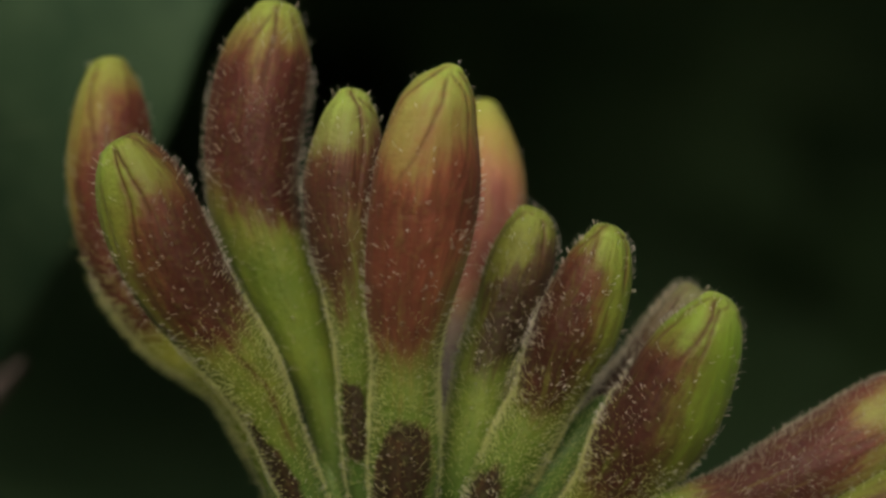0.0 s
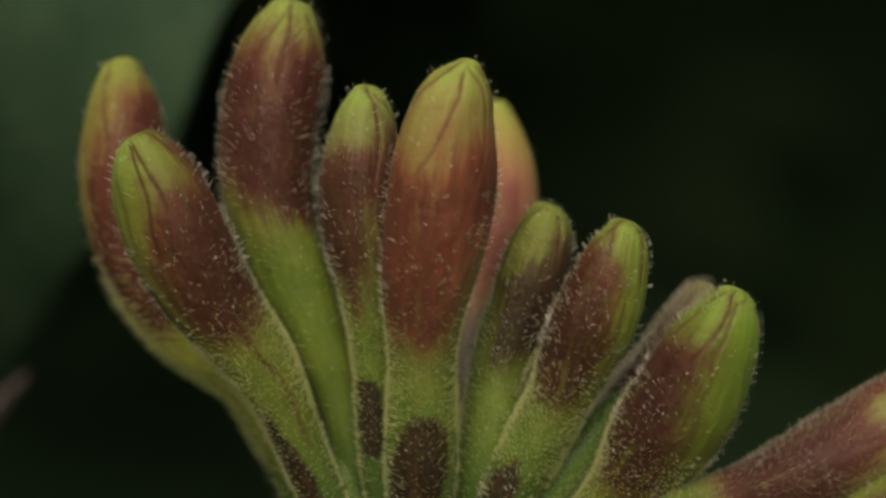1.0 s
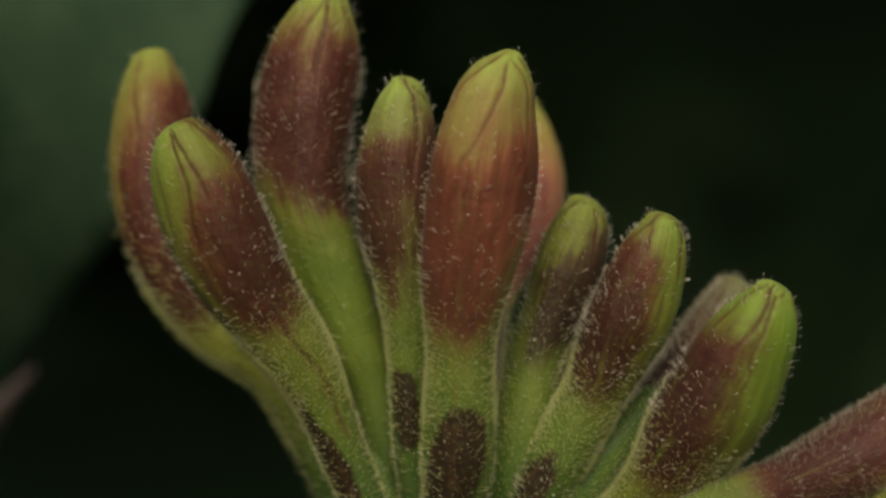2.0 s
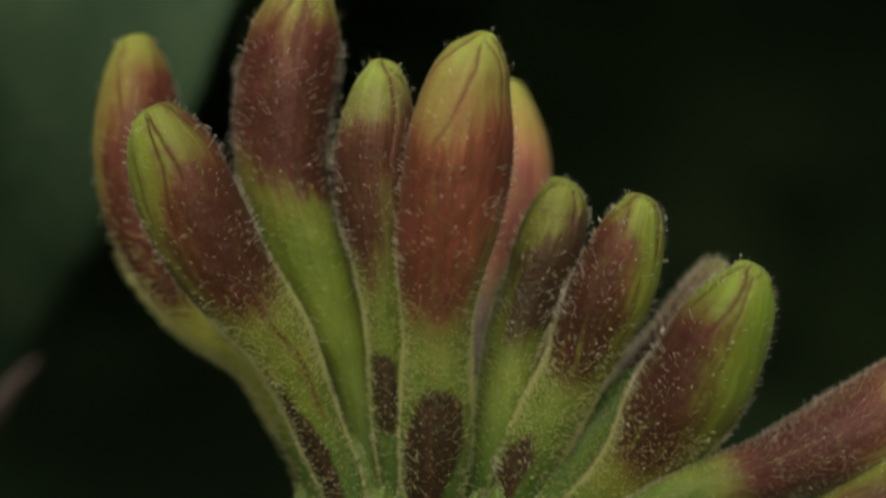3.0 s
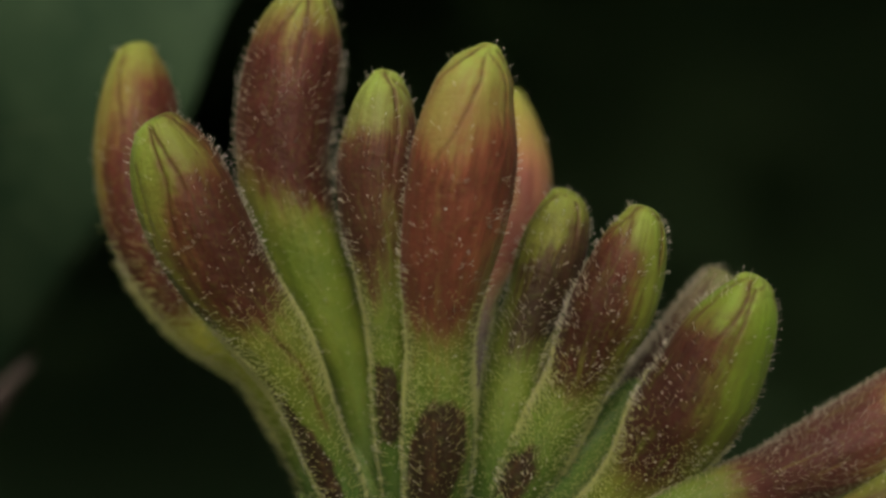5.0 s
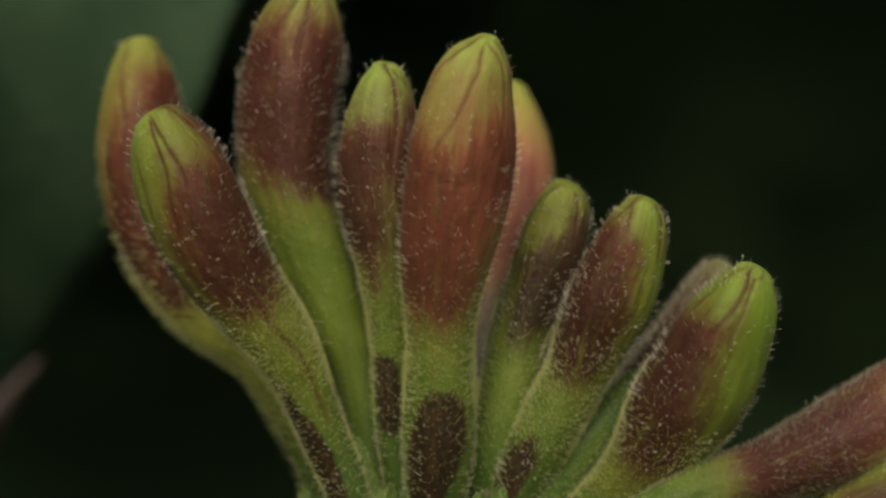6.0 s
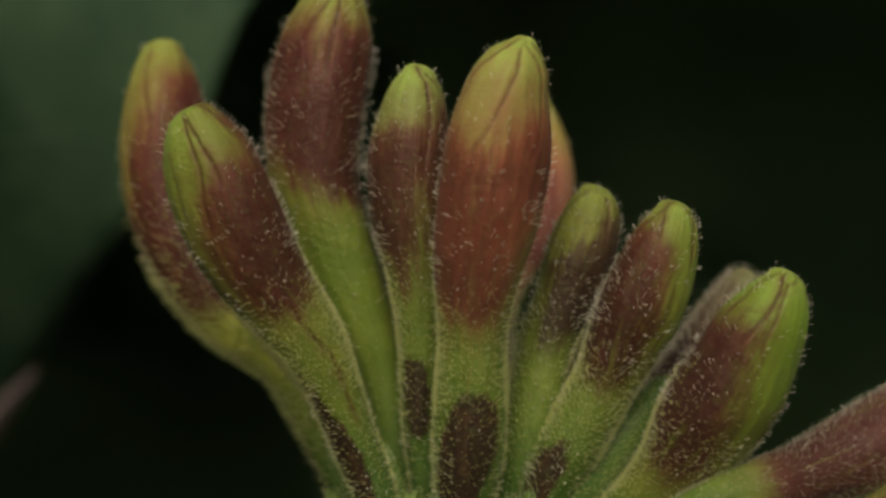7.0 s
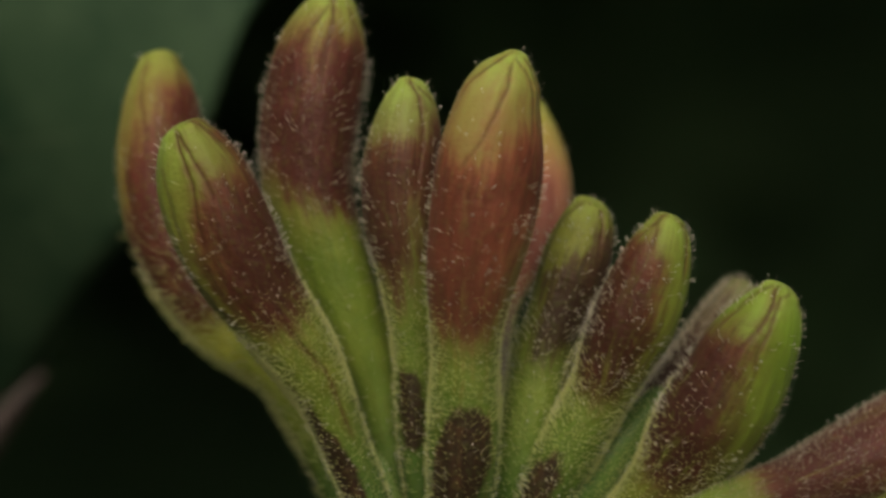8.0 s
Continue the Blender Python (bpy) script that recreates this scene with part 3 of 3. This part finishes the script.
# the bud behind the middle one
flower_bud([(1.87, 9.80, 4.77, 0.00), (1.94, 9.66, 4.30, 0.67), (2.05, 9.34, 3.20, 1.08), (2.11, 8.97, 1.96, 1.23), (1.97, 8.60, 0.72, 1.11), (1.50, 8.22, -0.51, 0.77), (1.14, 7.85, -1.72, 0.45), (0.99, 7.43, -3.10, 0.38), (0.91, 6.91, -4.81, 0.38), (0.85, 6.38, -6.50, 0.38), (0.47, 5.80, -8.34, 0.34)],
           bud_material("rear_mid_skin", (0.45, 0.44, 0.10), (0.45, 0.155, 0.118), (0.22, 0.19, 0.17), (0.2, 0.5), 2.0, 0.4, 0.9), "smooth pink and yellow bud behind the others", 12,
           veins=((0.6, (100, 0.02), (100, 0.2)),), red=((-160, 0.18), (40, 0.19), (66, 0.24), (75, 0.34), (90, 0.42), (40, 0.46), (-160, 0.45)), gland=300, fuzz=3200, neck=0.48)
# the grey-brown bud half hidden on the outer side
flower_bud([(8.35, 4.50, -0.93, 0.00), (8.15, 4.49, -1.25, 0.52), (7.72, 4.43, -2.03, 0.76), (6.96, 4.36, -3.17, 0.84), (5.97, 4.29, -4.34, 0.79), (5.04, 4.22, -5.35, 0.67), (4.12, 4.15, -6.43, 0.60), (3.11, 4.08, -7.51, 0.57), (1.94, 4.00, -8.68, 0.50)],
           bud_material("rear_right_skin", (0.19, 0.17, 0.105), (0.105, 0.054, 0.042), (0.16, 0.21, 0.05), (0.3, 0.5), 3.0, 0.2), "grey-brown fuzzy bud half hidden behind another", 13,
           veins=((0.7, (-40, 0.02), (-35, 0.2)), (0.7, (40, 0.02), (40, 0.2))), red=((-175, 0.22), (175, 0.22), (175, 0.58), (-175, 0.58)), gland=1500, fuzz=2500, fuzz_from=0.0, fringe=0.30, fluff=0.011, fuzz_skin=PALE_FUZZ, neck=0.48)
# the tall dark bud
flower_bud([(-4.04, 3.40, 7.49, 0.00), (-4.12, 3.39, 7.12, 0.70), (-4.42, 3.32, 5.82, 1.29), (-4.71, 3.19, 3.99, 1.44), (-4.80, 3.09, 2.33, 1.37), (-4.60, 3.01, 0.85, 1.29), (-4.04, 2.91, -0.65, 1.13), (-3.37, 2.81, -2.29, 0.93), (-2.73, 2.71, -3.94, 0.73), (-2.37, 2.63, -5.59, 0.63), (-1.96, 2.56, -7.23, 0.56), (-1.55, 2.60, -8.55, 0.49)],
           bud_material("tall_skin", (0.35, 0.31, 0.085), (0.135, 0.036, 0.029), (0.178, 0.268, 0.040), (0.2, 0.38), 4.0, grow=0.4, shade=0.6), "tall dark maroon bud with a bright green neck", 14,
           veins=((1.0, (0, 0.015), (7, 0.056), (7, 0.125), (7, 0.185)), (0.8, (-7, 0.027), (-20, 0.071), (-30, 0.106), (-42, 0.154)), (0.6, (40, 0.023), (57, 0.063), (60, 0.125), (60, 0.194)), (0.8, (140, 0.02), (150, 0.2)), (0.8, (-120, 0.02), (-120, 0.2))),
           red=((-140, 0.178), (-50, 0.133), (-30, 0.119), (-10, 0.163), (0, 0.178), (5, 0.133), (25, 0.112), (52, 0.1), (150, 0.106), (150, 0.424), (57, 0.407), (18, 0.381), (-13, 0.348), (-40, 0.321), (-80, 0.28)),
           gland=1500, fuzz=1100, view_edges=(-100, 105), long=0.28, neck=0.4, fuzz_from=0.05, fringe=0.18, fluff=0.0065, fuzz_skin=PALE_FUZZ)
# the short bud beside the middle, set back
flower_bud([(3.53, 1.20, 1.39, 0.00), (3.39, 1.23, 1.07, 0.58), (3.18, 1.21, 0.34, 0.86), (2.85, 1.16, -0.63, 0.96), (2.45, 1.11, -1.76, 0.84), (2.01, 1.06, -2.89, 0.81), (1.77, 1.03, -4.03, 0.81), (1.50, 0.97, -5.49, 0.78), (1.14, 0.98, -6.78, 0.71), (0.75, 1.20, -8.25, 0.58)],
           bud_material("small_green_skin", (0.26, 0.30, 0.055), (0.080, 0.040, 0.025), (0.165, 0.255, 0.042), (0.2, 0.5), 5.0, 0.3, 0.34, halo=0.35), "short green and brown bud with glistening gland hairs", 15,
           veins=((0.9, (-18, 0.02), (22, 0.026), (35, 0.083), (38, 0.146)), (0.7, (-38, 0.02), (-62, 0.071), (-66, 0.153), (-66, 0.30)), (0.5, (-38, 0.02), (-70, 0.071), (-76, 0.153), (-74, 0.30))),
           red=((-35, 0.263), (-18, 0.208), (12, 0.176), (35, 0.113), (100, 0.076), (130, 0.176), (130, 0.381), (60, 0.42), (22, 0.461), (-7, 0.479), (-30, 0.399), (-38, 0.32)),
           gland=2000, fuzz=2400, neck=0.5)
# the slim bud next to the middle one
flower_bud([(-1.75, 1.10, 4.84, 0.00), (-1.81, 1.11, 4.55, 0.49), (-1.91, 1.13, 3.77, 0.87), (-2.01, 1.16, 2.29, 1.15), (-2.01, 1.20, 0.66, 1.10), (-1.88, 1.23, -0.63, 0.86), (-1.75, 1.26, -1.93, 0.67), (-1.67, 1.29, -3.23, 0.58), (-1.64, 1.32, -4.53, 0.58), (-1.61, 1.34, -5.67, 0.52), (-1.49, 1.37, -6.81, 0.45), (-1.37, 1.40, -8.11, 0.39)],
           bud_material("small_mid_skin", (0.33, 0.42, 0.115), (0.138, 0.050, 0.033), NECK, (0.2, 0.45), 6.0, shade=0.55), "slim red-brown bud with a green tip and glistening hairs", 16,
           veins=((1.0, (-20, 0.004), (25, 0.04), (30, 0.103), (25, 0.177), (20, 0.265)), (0.9, (-33, 0.011), (25, 0.023), (62, 0.04), (85, 0.079)), (0.7, (-140, 0.02), (-140, 0.2))),
           red=((-150, 0.185), (-58, 0.161), (-35, 0.145), (-5, 0.152), (18, 0.138), (52, 0.091), (150, 0.103), (150, 0.349), (30, 0.39), (22, 0.339), (18, 0.265), (7, 0.282), (-2, 0.4), (-33, 0.488), (-58, 0.424), (-150, 0.339)),
           dark=((-52, 0.648), (-7, 0.648), (20, 0.677), (30, 0.745), (20, 0.815), (-7, 0.834), (-38, 0.815), (-52, 0.745)),
           ovary=0.63, gland=2000, fuzz=2800, neck=0.51)
# the leaning bud in front
flower_bud([(-8.34, -0.80, 3.36, 0.00), (-8.19, -0.78, 3.06, 0.70), (-7.78, -0.68, 2.05, 1.25), (-7.25, -0.54, 0.65, 1.44), (-6.50, -0.39, -0.78, 1.37), (-5.57, -0.23, -2.14, 1.15), (-4.86, -0.12, -3.18, 1.02), (-4.15, 0.01, -4.47, 0.78), (-3.47, 0.16, -6.08, 0.66), (-2.95, 0.27, -7.37, 0.59), (-2.63, 0.30, -8.49, 0.48)],
           bud_material("front_left_skin", GREEN_TIP, MAROON, (0.165, 0.236, 0.034), (0.16, 0.40), 7.0, halo=0.82, grow=0.36, shade=0.5, span=2.1), "leaning bud with lime-green tip and dark red flank", 17,
           veins=((1.0, (-22, 0.01), (-15, 0.07), (-15, 0.133), (-20, 0.208), (-27, 0.255)), (1.0, (-15, 0.014), (-2, 0.063), (2, 0.113), (5, 0.161), (0, 0.199)), (0.8, (35, 0.004), (60, 0.035), (60, 0.076), (55, 0.125)), (0.4, (-63, 0.076), (-55, 0.161), (-55, 0.215), (-63, 0.303)), (0.8, (5, 0.469), (12, 0.552), (22, 0.607), (25, 0.655), (25, 0.76)), (0.8, (150, 0.02), (150, 0.2))),
           red=((110, 0.02), (72, 0.05), (66, 0.12), (57, 0.153), (32, 0.161), (15, 0.161), (-2, 0.192), (-15, 0.224), (-25, 0.287), (-30, 0.347), (-33, 0.409), (-10, 0.461), (20, 0.469), (48, 0.452), (130, 0.436), (130, 0.271)),
           dark=((-50, 0.607), (-38, 0.646), (-25, 0.705), (-12, 0.756), (4, 0.80), (8, 0.87), (-8, 0.94), (-60, 0.94), (-66, 0.83), (-70, 0.766), (-66, 0.705)),
           ovary=0.66, gland=2100, fuzz=5600, neck=0.52)
# the large middle bud in front
flower_bud([(1.02, -2.40, 5.37, 0.00), (0.99, -2.36, 5.21, 0.36), (0.92, -2.31, 4.97, 0.64), (0.77, -2.22, 4.54, 0.96), (0.52, -2.09, 3.69, 1.23), (0.31, -1.88, 2.29, 1.47), (0.09, -1.64, 0.65, 1.44), (-0.14, -1.42, -0.93, 1.24), (-0.24, -1.24, -2.11, 1.01), (-0.27, -1.08, -3.15, 0.90), (-0.30, -0.85, -4.74, 0.97), (-0.32, -0.65, -6.02, 1.00), (-0.38, -0.47, -7.15, 0.88), (-0.43, -0.30, -7.96, 0.73), (-0.58, 0.00, -9.10, 0.51)],
           bud_material("middle_skin", YELLOW_TIP, RED, NECK, (0.24, 0.5), 8.0, 0.75, 0.42, 0.4, 0.66, 0.2, 0.75, below=(0.34, 0.54)), "large red-orange bud with a yellow-green striped tip", 18,
           veins=((1.0, (-42, 0.01), (-48, 0.047), (-60, 0.089), (-68, 0.133), (-75, 0.183)), (0.8, (-5, 0.022), (5, 0.067), (0, 0.112), (-15, 0.167), (-27, 0.208), (-38, 0.254)), (0.8, (5, 0.013), (50, 0.036), (60, 0.089), (55, 0.16), (45, 0.199), (38, 0.239)), (0.8, (-33, 0.005), (50, 0.01), (80, 0.032), (88, 0.083), (88, 0.15)), (0.3, (-7, 0.199), (-15, 0.254), (-27, 0.312)), (0.8, (160, 0.02), (160, 0.2))),
           red=((150, 0.139), (38, 0.152), (15, 0.183), (5, 0.215), (-10, 0.231), (-30, 0.223), (-58, 0.199), (-150, 0.215), (-150, 0.45), (-75, 0.50), (-38, 0.533), (0, 0.545), (26, 0.528), (42, 0.48), (45, 0.391), (55, 0.329), (150, 0.295)),
           dark=((-25, 0.677), (25, 0.677), (45, 0.718), (45, 0.785), (32, 0.848), (5, 0.906), (-50, 0.918), (-62, 0.887), (-62, 0.816), (-48, 0.737)),
           ovary=0.68, gland=1500, fuzz=4000, neck=0.57, fuzz_from=0.42)
# the bud to the outer side of the middle
flower_bud([(5.52, -0.50, 0.94, 0.00), (5.44, -0.47, 0.68, 0.51), (5.27, -0.40, 0.02, 0.88), (4.96, -0.29, -0.94, 1.10), (4.50, -0.16, -2.06, 1.17), (4.01, -0.03, -3.18, 1.01), (3.54, 0.09, -4.23, 0.86), (2.95, 0.22, -5.31, 0.88), (2.39, 0.34, -6.38, 0.85), (1.90, 0.46, -7.38, 0.74), (1.30, 0.60, -8.60, 0.55)],
           bud_material("right_one_skin", GREEN_TIP, MAROON, NECK, (0.2, 0.5), 9.0, shade=0.85), "maroon bud with bright green tip, thick with gland hairs", 19,
           veins=((0.9, (-33, 0.004), (-52, 0.052), (-65, 0.117), (-65, 0.169)), (1.0, (32, 0.002), (65, 0.028), (57, 0.086), (55, 0.153)), (0.5, (-42, 0.016), (-25, 0.065), (-15, 0.124)), (0.7, (160, 0.02), (160, 0.2))),
           red=((-150, 0.214), (-130, 0.139), (-58, 0.093), (-30, 0.086), (-5, 0.132), (15, 0.214), (25, 0.304), (30, 0.373), (32, 0.443), (25, 0.505), (-2, 0.524), (-40, 0.516), (-75, 0.469), (-150, 0.381)),
           dark=((-58, 0.765), (-25, 0.717), (-5, 0.717), (10, 0.775), (5, 0.855), (-2, 0.916), (-35, 0.937), (-60, 0.885)),
           ovary=0.71, gland=2700, fuzz=3800, neck=0.55)
# the stout bud further out
flower_bud([(8.59, -1.50, -1.04, 0.00), (8.44, -1.41, -1.35, 0.63), (8.10, -1.18, -2.19, 1.15), (7.63, -0.90, -3.15, 1.41), (7.12, -0.60, -4.20, 1.51), (6.47, -0.29, -5.25, 1.44), (5.73, 0.05, -6.39, 1.15), (4.99, 0.33, -7.21, 0.90), (4.12, 0.62, -7.96, 0.71), (2.85, 1.00, -8.80, 0.58)],
           bud_material("right_two_skin", (0.30, 0.59, 0.060), (0.115, 0.035, 0.026), (0.155, 0.215, 0.03), (0.2, 0.5), 10.0, 0.9, 0.65, 0.4, 0.8, 0.45, reach=0.8, span=2.4), "stout bud, lime green on one flank and maroon on the other", 20,
           veins=((1.0, (-22, 0.008), (-7, 0.047), (-13, 0.112), (-18, 0.184), (-25, 0.247)), (0.8, (40, 0.005), (5, 0.025), (0, 0.09), (2, 0.162), (10, 0.24)), (0.9, (-42, 0.015), (-66, 0.052), (-63, 0.112), (-65, 0.192)), (0.7, (60, 0.004), (85, 0.02), (88, 0.08)), (0.7, (160, 0.02), (160, 0.2))),
           red=((-130, 0.328), (-110, 0.24), (-42, 0.199), (-22, 0.192), (-13, 0.263), (-13, 0.328), (-4, 0.398), (11, 0.487), (20, 0.6), (-5, 0.639), (-35, 0.629), (-66, 0.582), (-100, 0.487)),
           gland=2000, fuzz=4200, neck=0.68)
# the long bud lying out to the side
flower_bud([(15.30, 2.85, -3.75, 0.00), (15.02, 2.75, -3.92, 0.64), (14.35, 2.52, -4.34, 1.12), (13.55, 2.30, -4.83, 1.32), (12.40, 2.00, -5.58, 1.36), (10.66, 1.40, -6.35, 1.20), (9.10, 0.40, -6.86, 0.96), (7.60, -0.60, -7.25, 0.86), (5.94, -1.10, -7.96, 0.79), (4.37, -1.00, -8.76, 0.70), (2.82, 0.00, -9.50, 0.54)],
           bud_material("outer_skin", (0.38, 0.44, 0.12), (0.175, 0.053, 0.045), NECK, (0.3, 0.6), 11.0), "long dull red bud with a smooth green neck", 21,
           veins=((0.9, (0, 0.01), (2, 0.10), (0, 0.19), (-5, 0.28)), (0.7, (-52, 0.01), (-58, 0.10), (-58, 0.18)), (0.6, (-25, 0.24), (-20, 0.34)), (0.7, (50, 0.02), (52, 0.26)), (0.7, (160, 0.02), (160, 0.26))),
           red=((-160, 0.04), (-66, 0.06), (-52, 0.20), (-24, 0.225), (4, 0.20), (22, 0.24), (40, 0.32), (75, 0.43), (95, 0.485), (60, 0.567), (30, 0.597), (-27, 0.597), (-70, 0.577), (-160, 0.524)),
           gland=900, fuzz=6500, neck=0.535, fuzz_from=0.0, fringe=0.12, fluff=0.0065, fuzz_skin=PALE_FUZZ)
# the bud under it
flower_bud([(16.83, 0.50, -5.21, 0.00), (16.20, 0.59, -5.70, 0.77), (14.79, 0.79, -6.76, 1.19), (13.04, 1.02, -7.75, 1.23), (11.13, 1.25, -8.58, 1.01), (9.04, 1.49, -9.17, 0.78), (6.79, 1.74, -9.20, 0.65), (4.51, 2.00, -9.64, 0.56)],
           bud_material("outer_low_skin", GREEN_TIP, (0.13, 0.05, 0.035), (0.15, 0.20, 0.03), (0.2, 0.5), 12.0), "dull green and red bud lying low", 22,
           veins=((0.7, (-10, 0.02), (-10, 0.3)), (0.7, (40, 0.02), (40, 0.3))), red=((-40, 0.15), (160, 0.15), (160, 0.6), (-40, 0.6)), gland=1000, fuzz=2600, neck=0.48)


def green_tube(axis, label, material, seed, fuzz=900):
    sw = Sweep(axis, rings=60, around=48, lumps=0.03, seed=seed)
    ob = sw.body("inner_tube", material, cluster, label)
    hairs("fuzz", sw, ob, FUZZ, fuzz, 0.15, 0.009, 0, seed + 90, label="short pale fuzz")


def bract(x, y, z, length, width, turn, tilt, seed):
    """A small uneven scale at the foot of the buds, with a fringe of fuzz."""
    rng = np.random.default_rng(seed)
    n, m = 18, 11
    v = np.zeros((n, m, 3))
    lean = rng.normal(0, 0.15)
    for i in range(n):
        a = i / (n - 1)
        half = width * (math.sin(math.pi * min(1.0, (0.2 + 0.8 * a) ** 0.9)) ** 0.6 + 0.03) * (1 + 0.07 * rng.normal())
        for j in range(m):
            b = -1 + 2 * j / (m - 1)
            v[i, j] = (b * half + lean * length * a * a, 0.35 * width * b * b + 0.2 * length * a * a + 0.05 * rng.normal(), a * length * (1 - 0.12 * b * b) + 0.04 * rng.normal())
    faces = [(i * m + j, i * m + j + 1, (i + 1) * m + j + 1, (i + 1) * m + j) for i in range(n - 1) for j in range(m - 1)]
    ob = mesh_object("bract", v.reshape(-1, 3) * MM, faces, BRACT, cluster, "small fuzzy green bract")
    ob.matrix_basis = pose(x * MM, y * MM, z * MM, tilt, turn, 0)
    k = ob.modifiers.new("thickness", "SOLIDIFY")
    k.thickness = 0.10 * MM
    count = 160
    i, j = rng.integers(0, n, count), rng.integers(0, m, count)
    edge = rng.random(count) < 0.5
    j[edge] = rng.choice([0, m - 1], edge.sum())
    at = v[i, j]
    way = rng.normal(0, 0.4, (count, 3)) + np.stack([(j / (m - 1) - 0.5) * 2, np.full(count, -0.5), np.full(count, 0.4)], 1)
    way /= np.linalg.norm(way, axis=1, keepdims=True)
    side = np.cross(way, [0.1, 0.9, 0.3])
    hv = np.stack([at - 0.010 * side, at + 0.010 * side, at + 0.012 * np.cross(way, side), at + 0.15 * way], 1).reshape(-1, 3)
    hf = (np.array([(0, 1, 3), (1, 2, 3), (2, 0, 3)])[None] + 4 * np.arange(count)[:, None, None]).reshape(-1, 3)
    tagged(mesh_object("fuzz", hv * MM, hf.tolist(), FUZZ, ob, "short pale fuzz"), kind="stuff")


tube("receptacle", [(-0.48, 3.00, -7.43, 0.33), (-0.40, 2.93, -8.00, 1.49), (-0.31, 2.84, -8.65, 2.48), (-0.15, 2.75, -9.38, 2.72), (-0.07, 2.64, -10.20, 1.98), (-0.03, 2.50, -11.33, 1.02)], STEM, cluster, "pale green foot of the buds", 32)
tube("stem", [(-0.07, 2.50, -10.51, 0.99), (0.00, 2.50, -14.13, 0.95), (0.26, 2.50, -42.09, 1.02), (-0.39, 2.50, -190.12, 1.32), (0.00, 2.50, -1242.81, 2.47)], STEM, cluster, "green stem down to the ground", 16)
green_tube([(5.65, 1.90, -4.07, 0.10), (5.24, 1.77, -4.55, 0.39), (4.41, 1.50, -5.52, 0.65), (3.50, 1.22, -6.50, 0.75), (2.44, 0.89, -7.66, 0.81), (1.22, 0.50, -8.99, 0.74)], "green tube between the buds", INNER, 31, 4000)
green_tube([(3.04, 1.00, -2.57, 0.08), (2.77, 0.96, -3.22, 0.19), (2.28, 0.88, -4.27, 0.24), (1.71, 0.79, -5.55, 0.27), (1.23, 0.70, -6.92, 0.29), (0.74, 0.60, -8.36, 0.29)], "thin greyish tube between the buds", MAUVE_GREEN, 32, 350)
green_tube([(-0.80, 2.00, -4.07, 0.10), (-0.85, 2.00, -4.89, 0.36), (-0.92, 2.00, -6.04, 0.49), (-1.01, 2.00, -7.18, 0.56), (-1.13, 2.00, -8.49, 0.56)], "green tube between the buds", INNER, 33, 1800)
green_tube([(-2.62, 2.60, -5.25, 0.13), (-2.53, 2.56, -5.91, 0.43), (-2.37, 2.49, -6.89, 0.53), (-2.04, 2.40, -8.20, 0.56)], "green tube between the buds", INNER, 34, 1800)
green_tube([(1.25, 2.20, -4.08, 0.10), (1.05, 2.01, -4.89, 0.33), (0.88, 1.75, -6.02, 0.46), (0.75, 1.50, -7.14, 0.52), (0.50, 1.20, -8.42, 0.55)], "green tube between the buds", INNER, 35, 1800)
bract(-3.65, 1.60, -8.94, 1.75, 0.62, -24, 2, 1)
bract(-3.11, 1.00, -9.13, 1.8, 0.7, -12, 4, 2)
bract(-2.30, 0.00, -8.94, 1.7, 0.62, 4, 6, 3)
bract(-1.80, 0.40, -9.06, 1.95, 0.55, -10, 4, 4)
bract(-1.22, 0.20, -9.12, 1.8, 0.6, 8, 8, 5)
bract(-1.33, -0.80, -8.86, 1.5, 0.5, -6, 10, 6)
bract(0.57, -1.10, -8.99, 1.65, 0.6, 10, 10, 7)
bract(1.34, -0.40, -9.06, 1.8, 0.6, 18, 6, 8)
bract(2.17, -0.20, -9.16, 1.7, 0.6, 30, 6, 9)
bract(1.06, 0.60, -9.00, 2.2, 0.6, 4, 3, 10)
bract(-2.85, 2.00, -8.90, 1.7, 0.6, -4, 2, 11)

ground()
hedge()
broad_leaf()
mauve_bud()


def motions():
    walk(cam, [(t, held(*row)) for t, *row in SWAY], exposures=[(0.0, -0.60, 7750, 7), (8.0, -0.60, 7750, 7)])


motions()
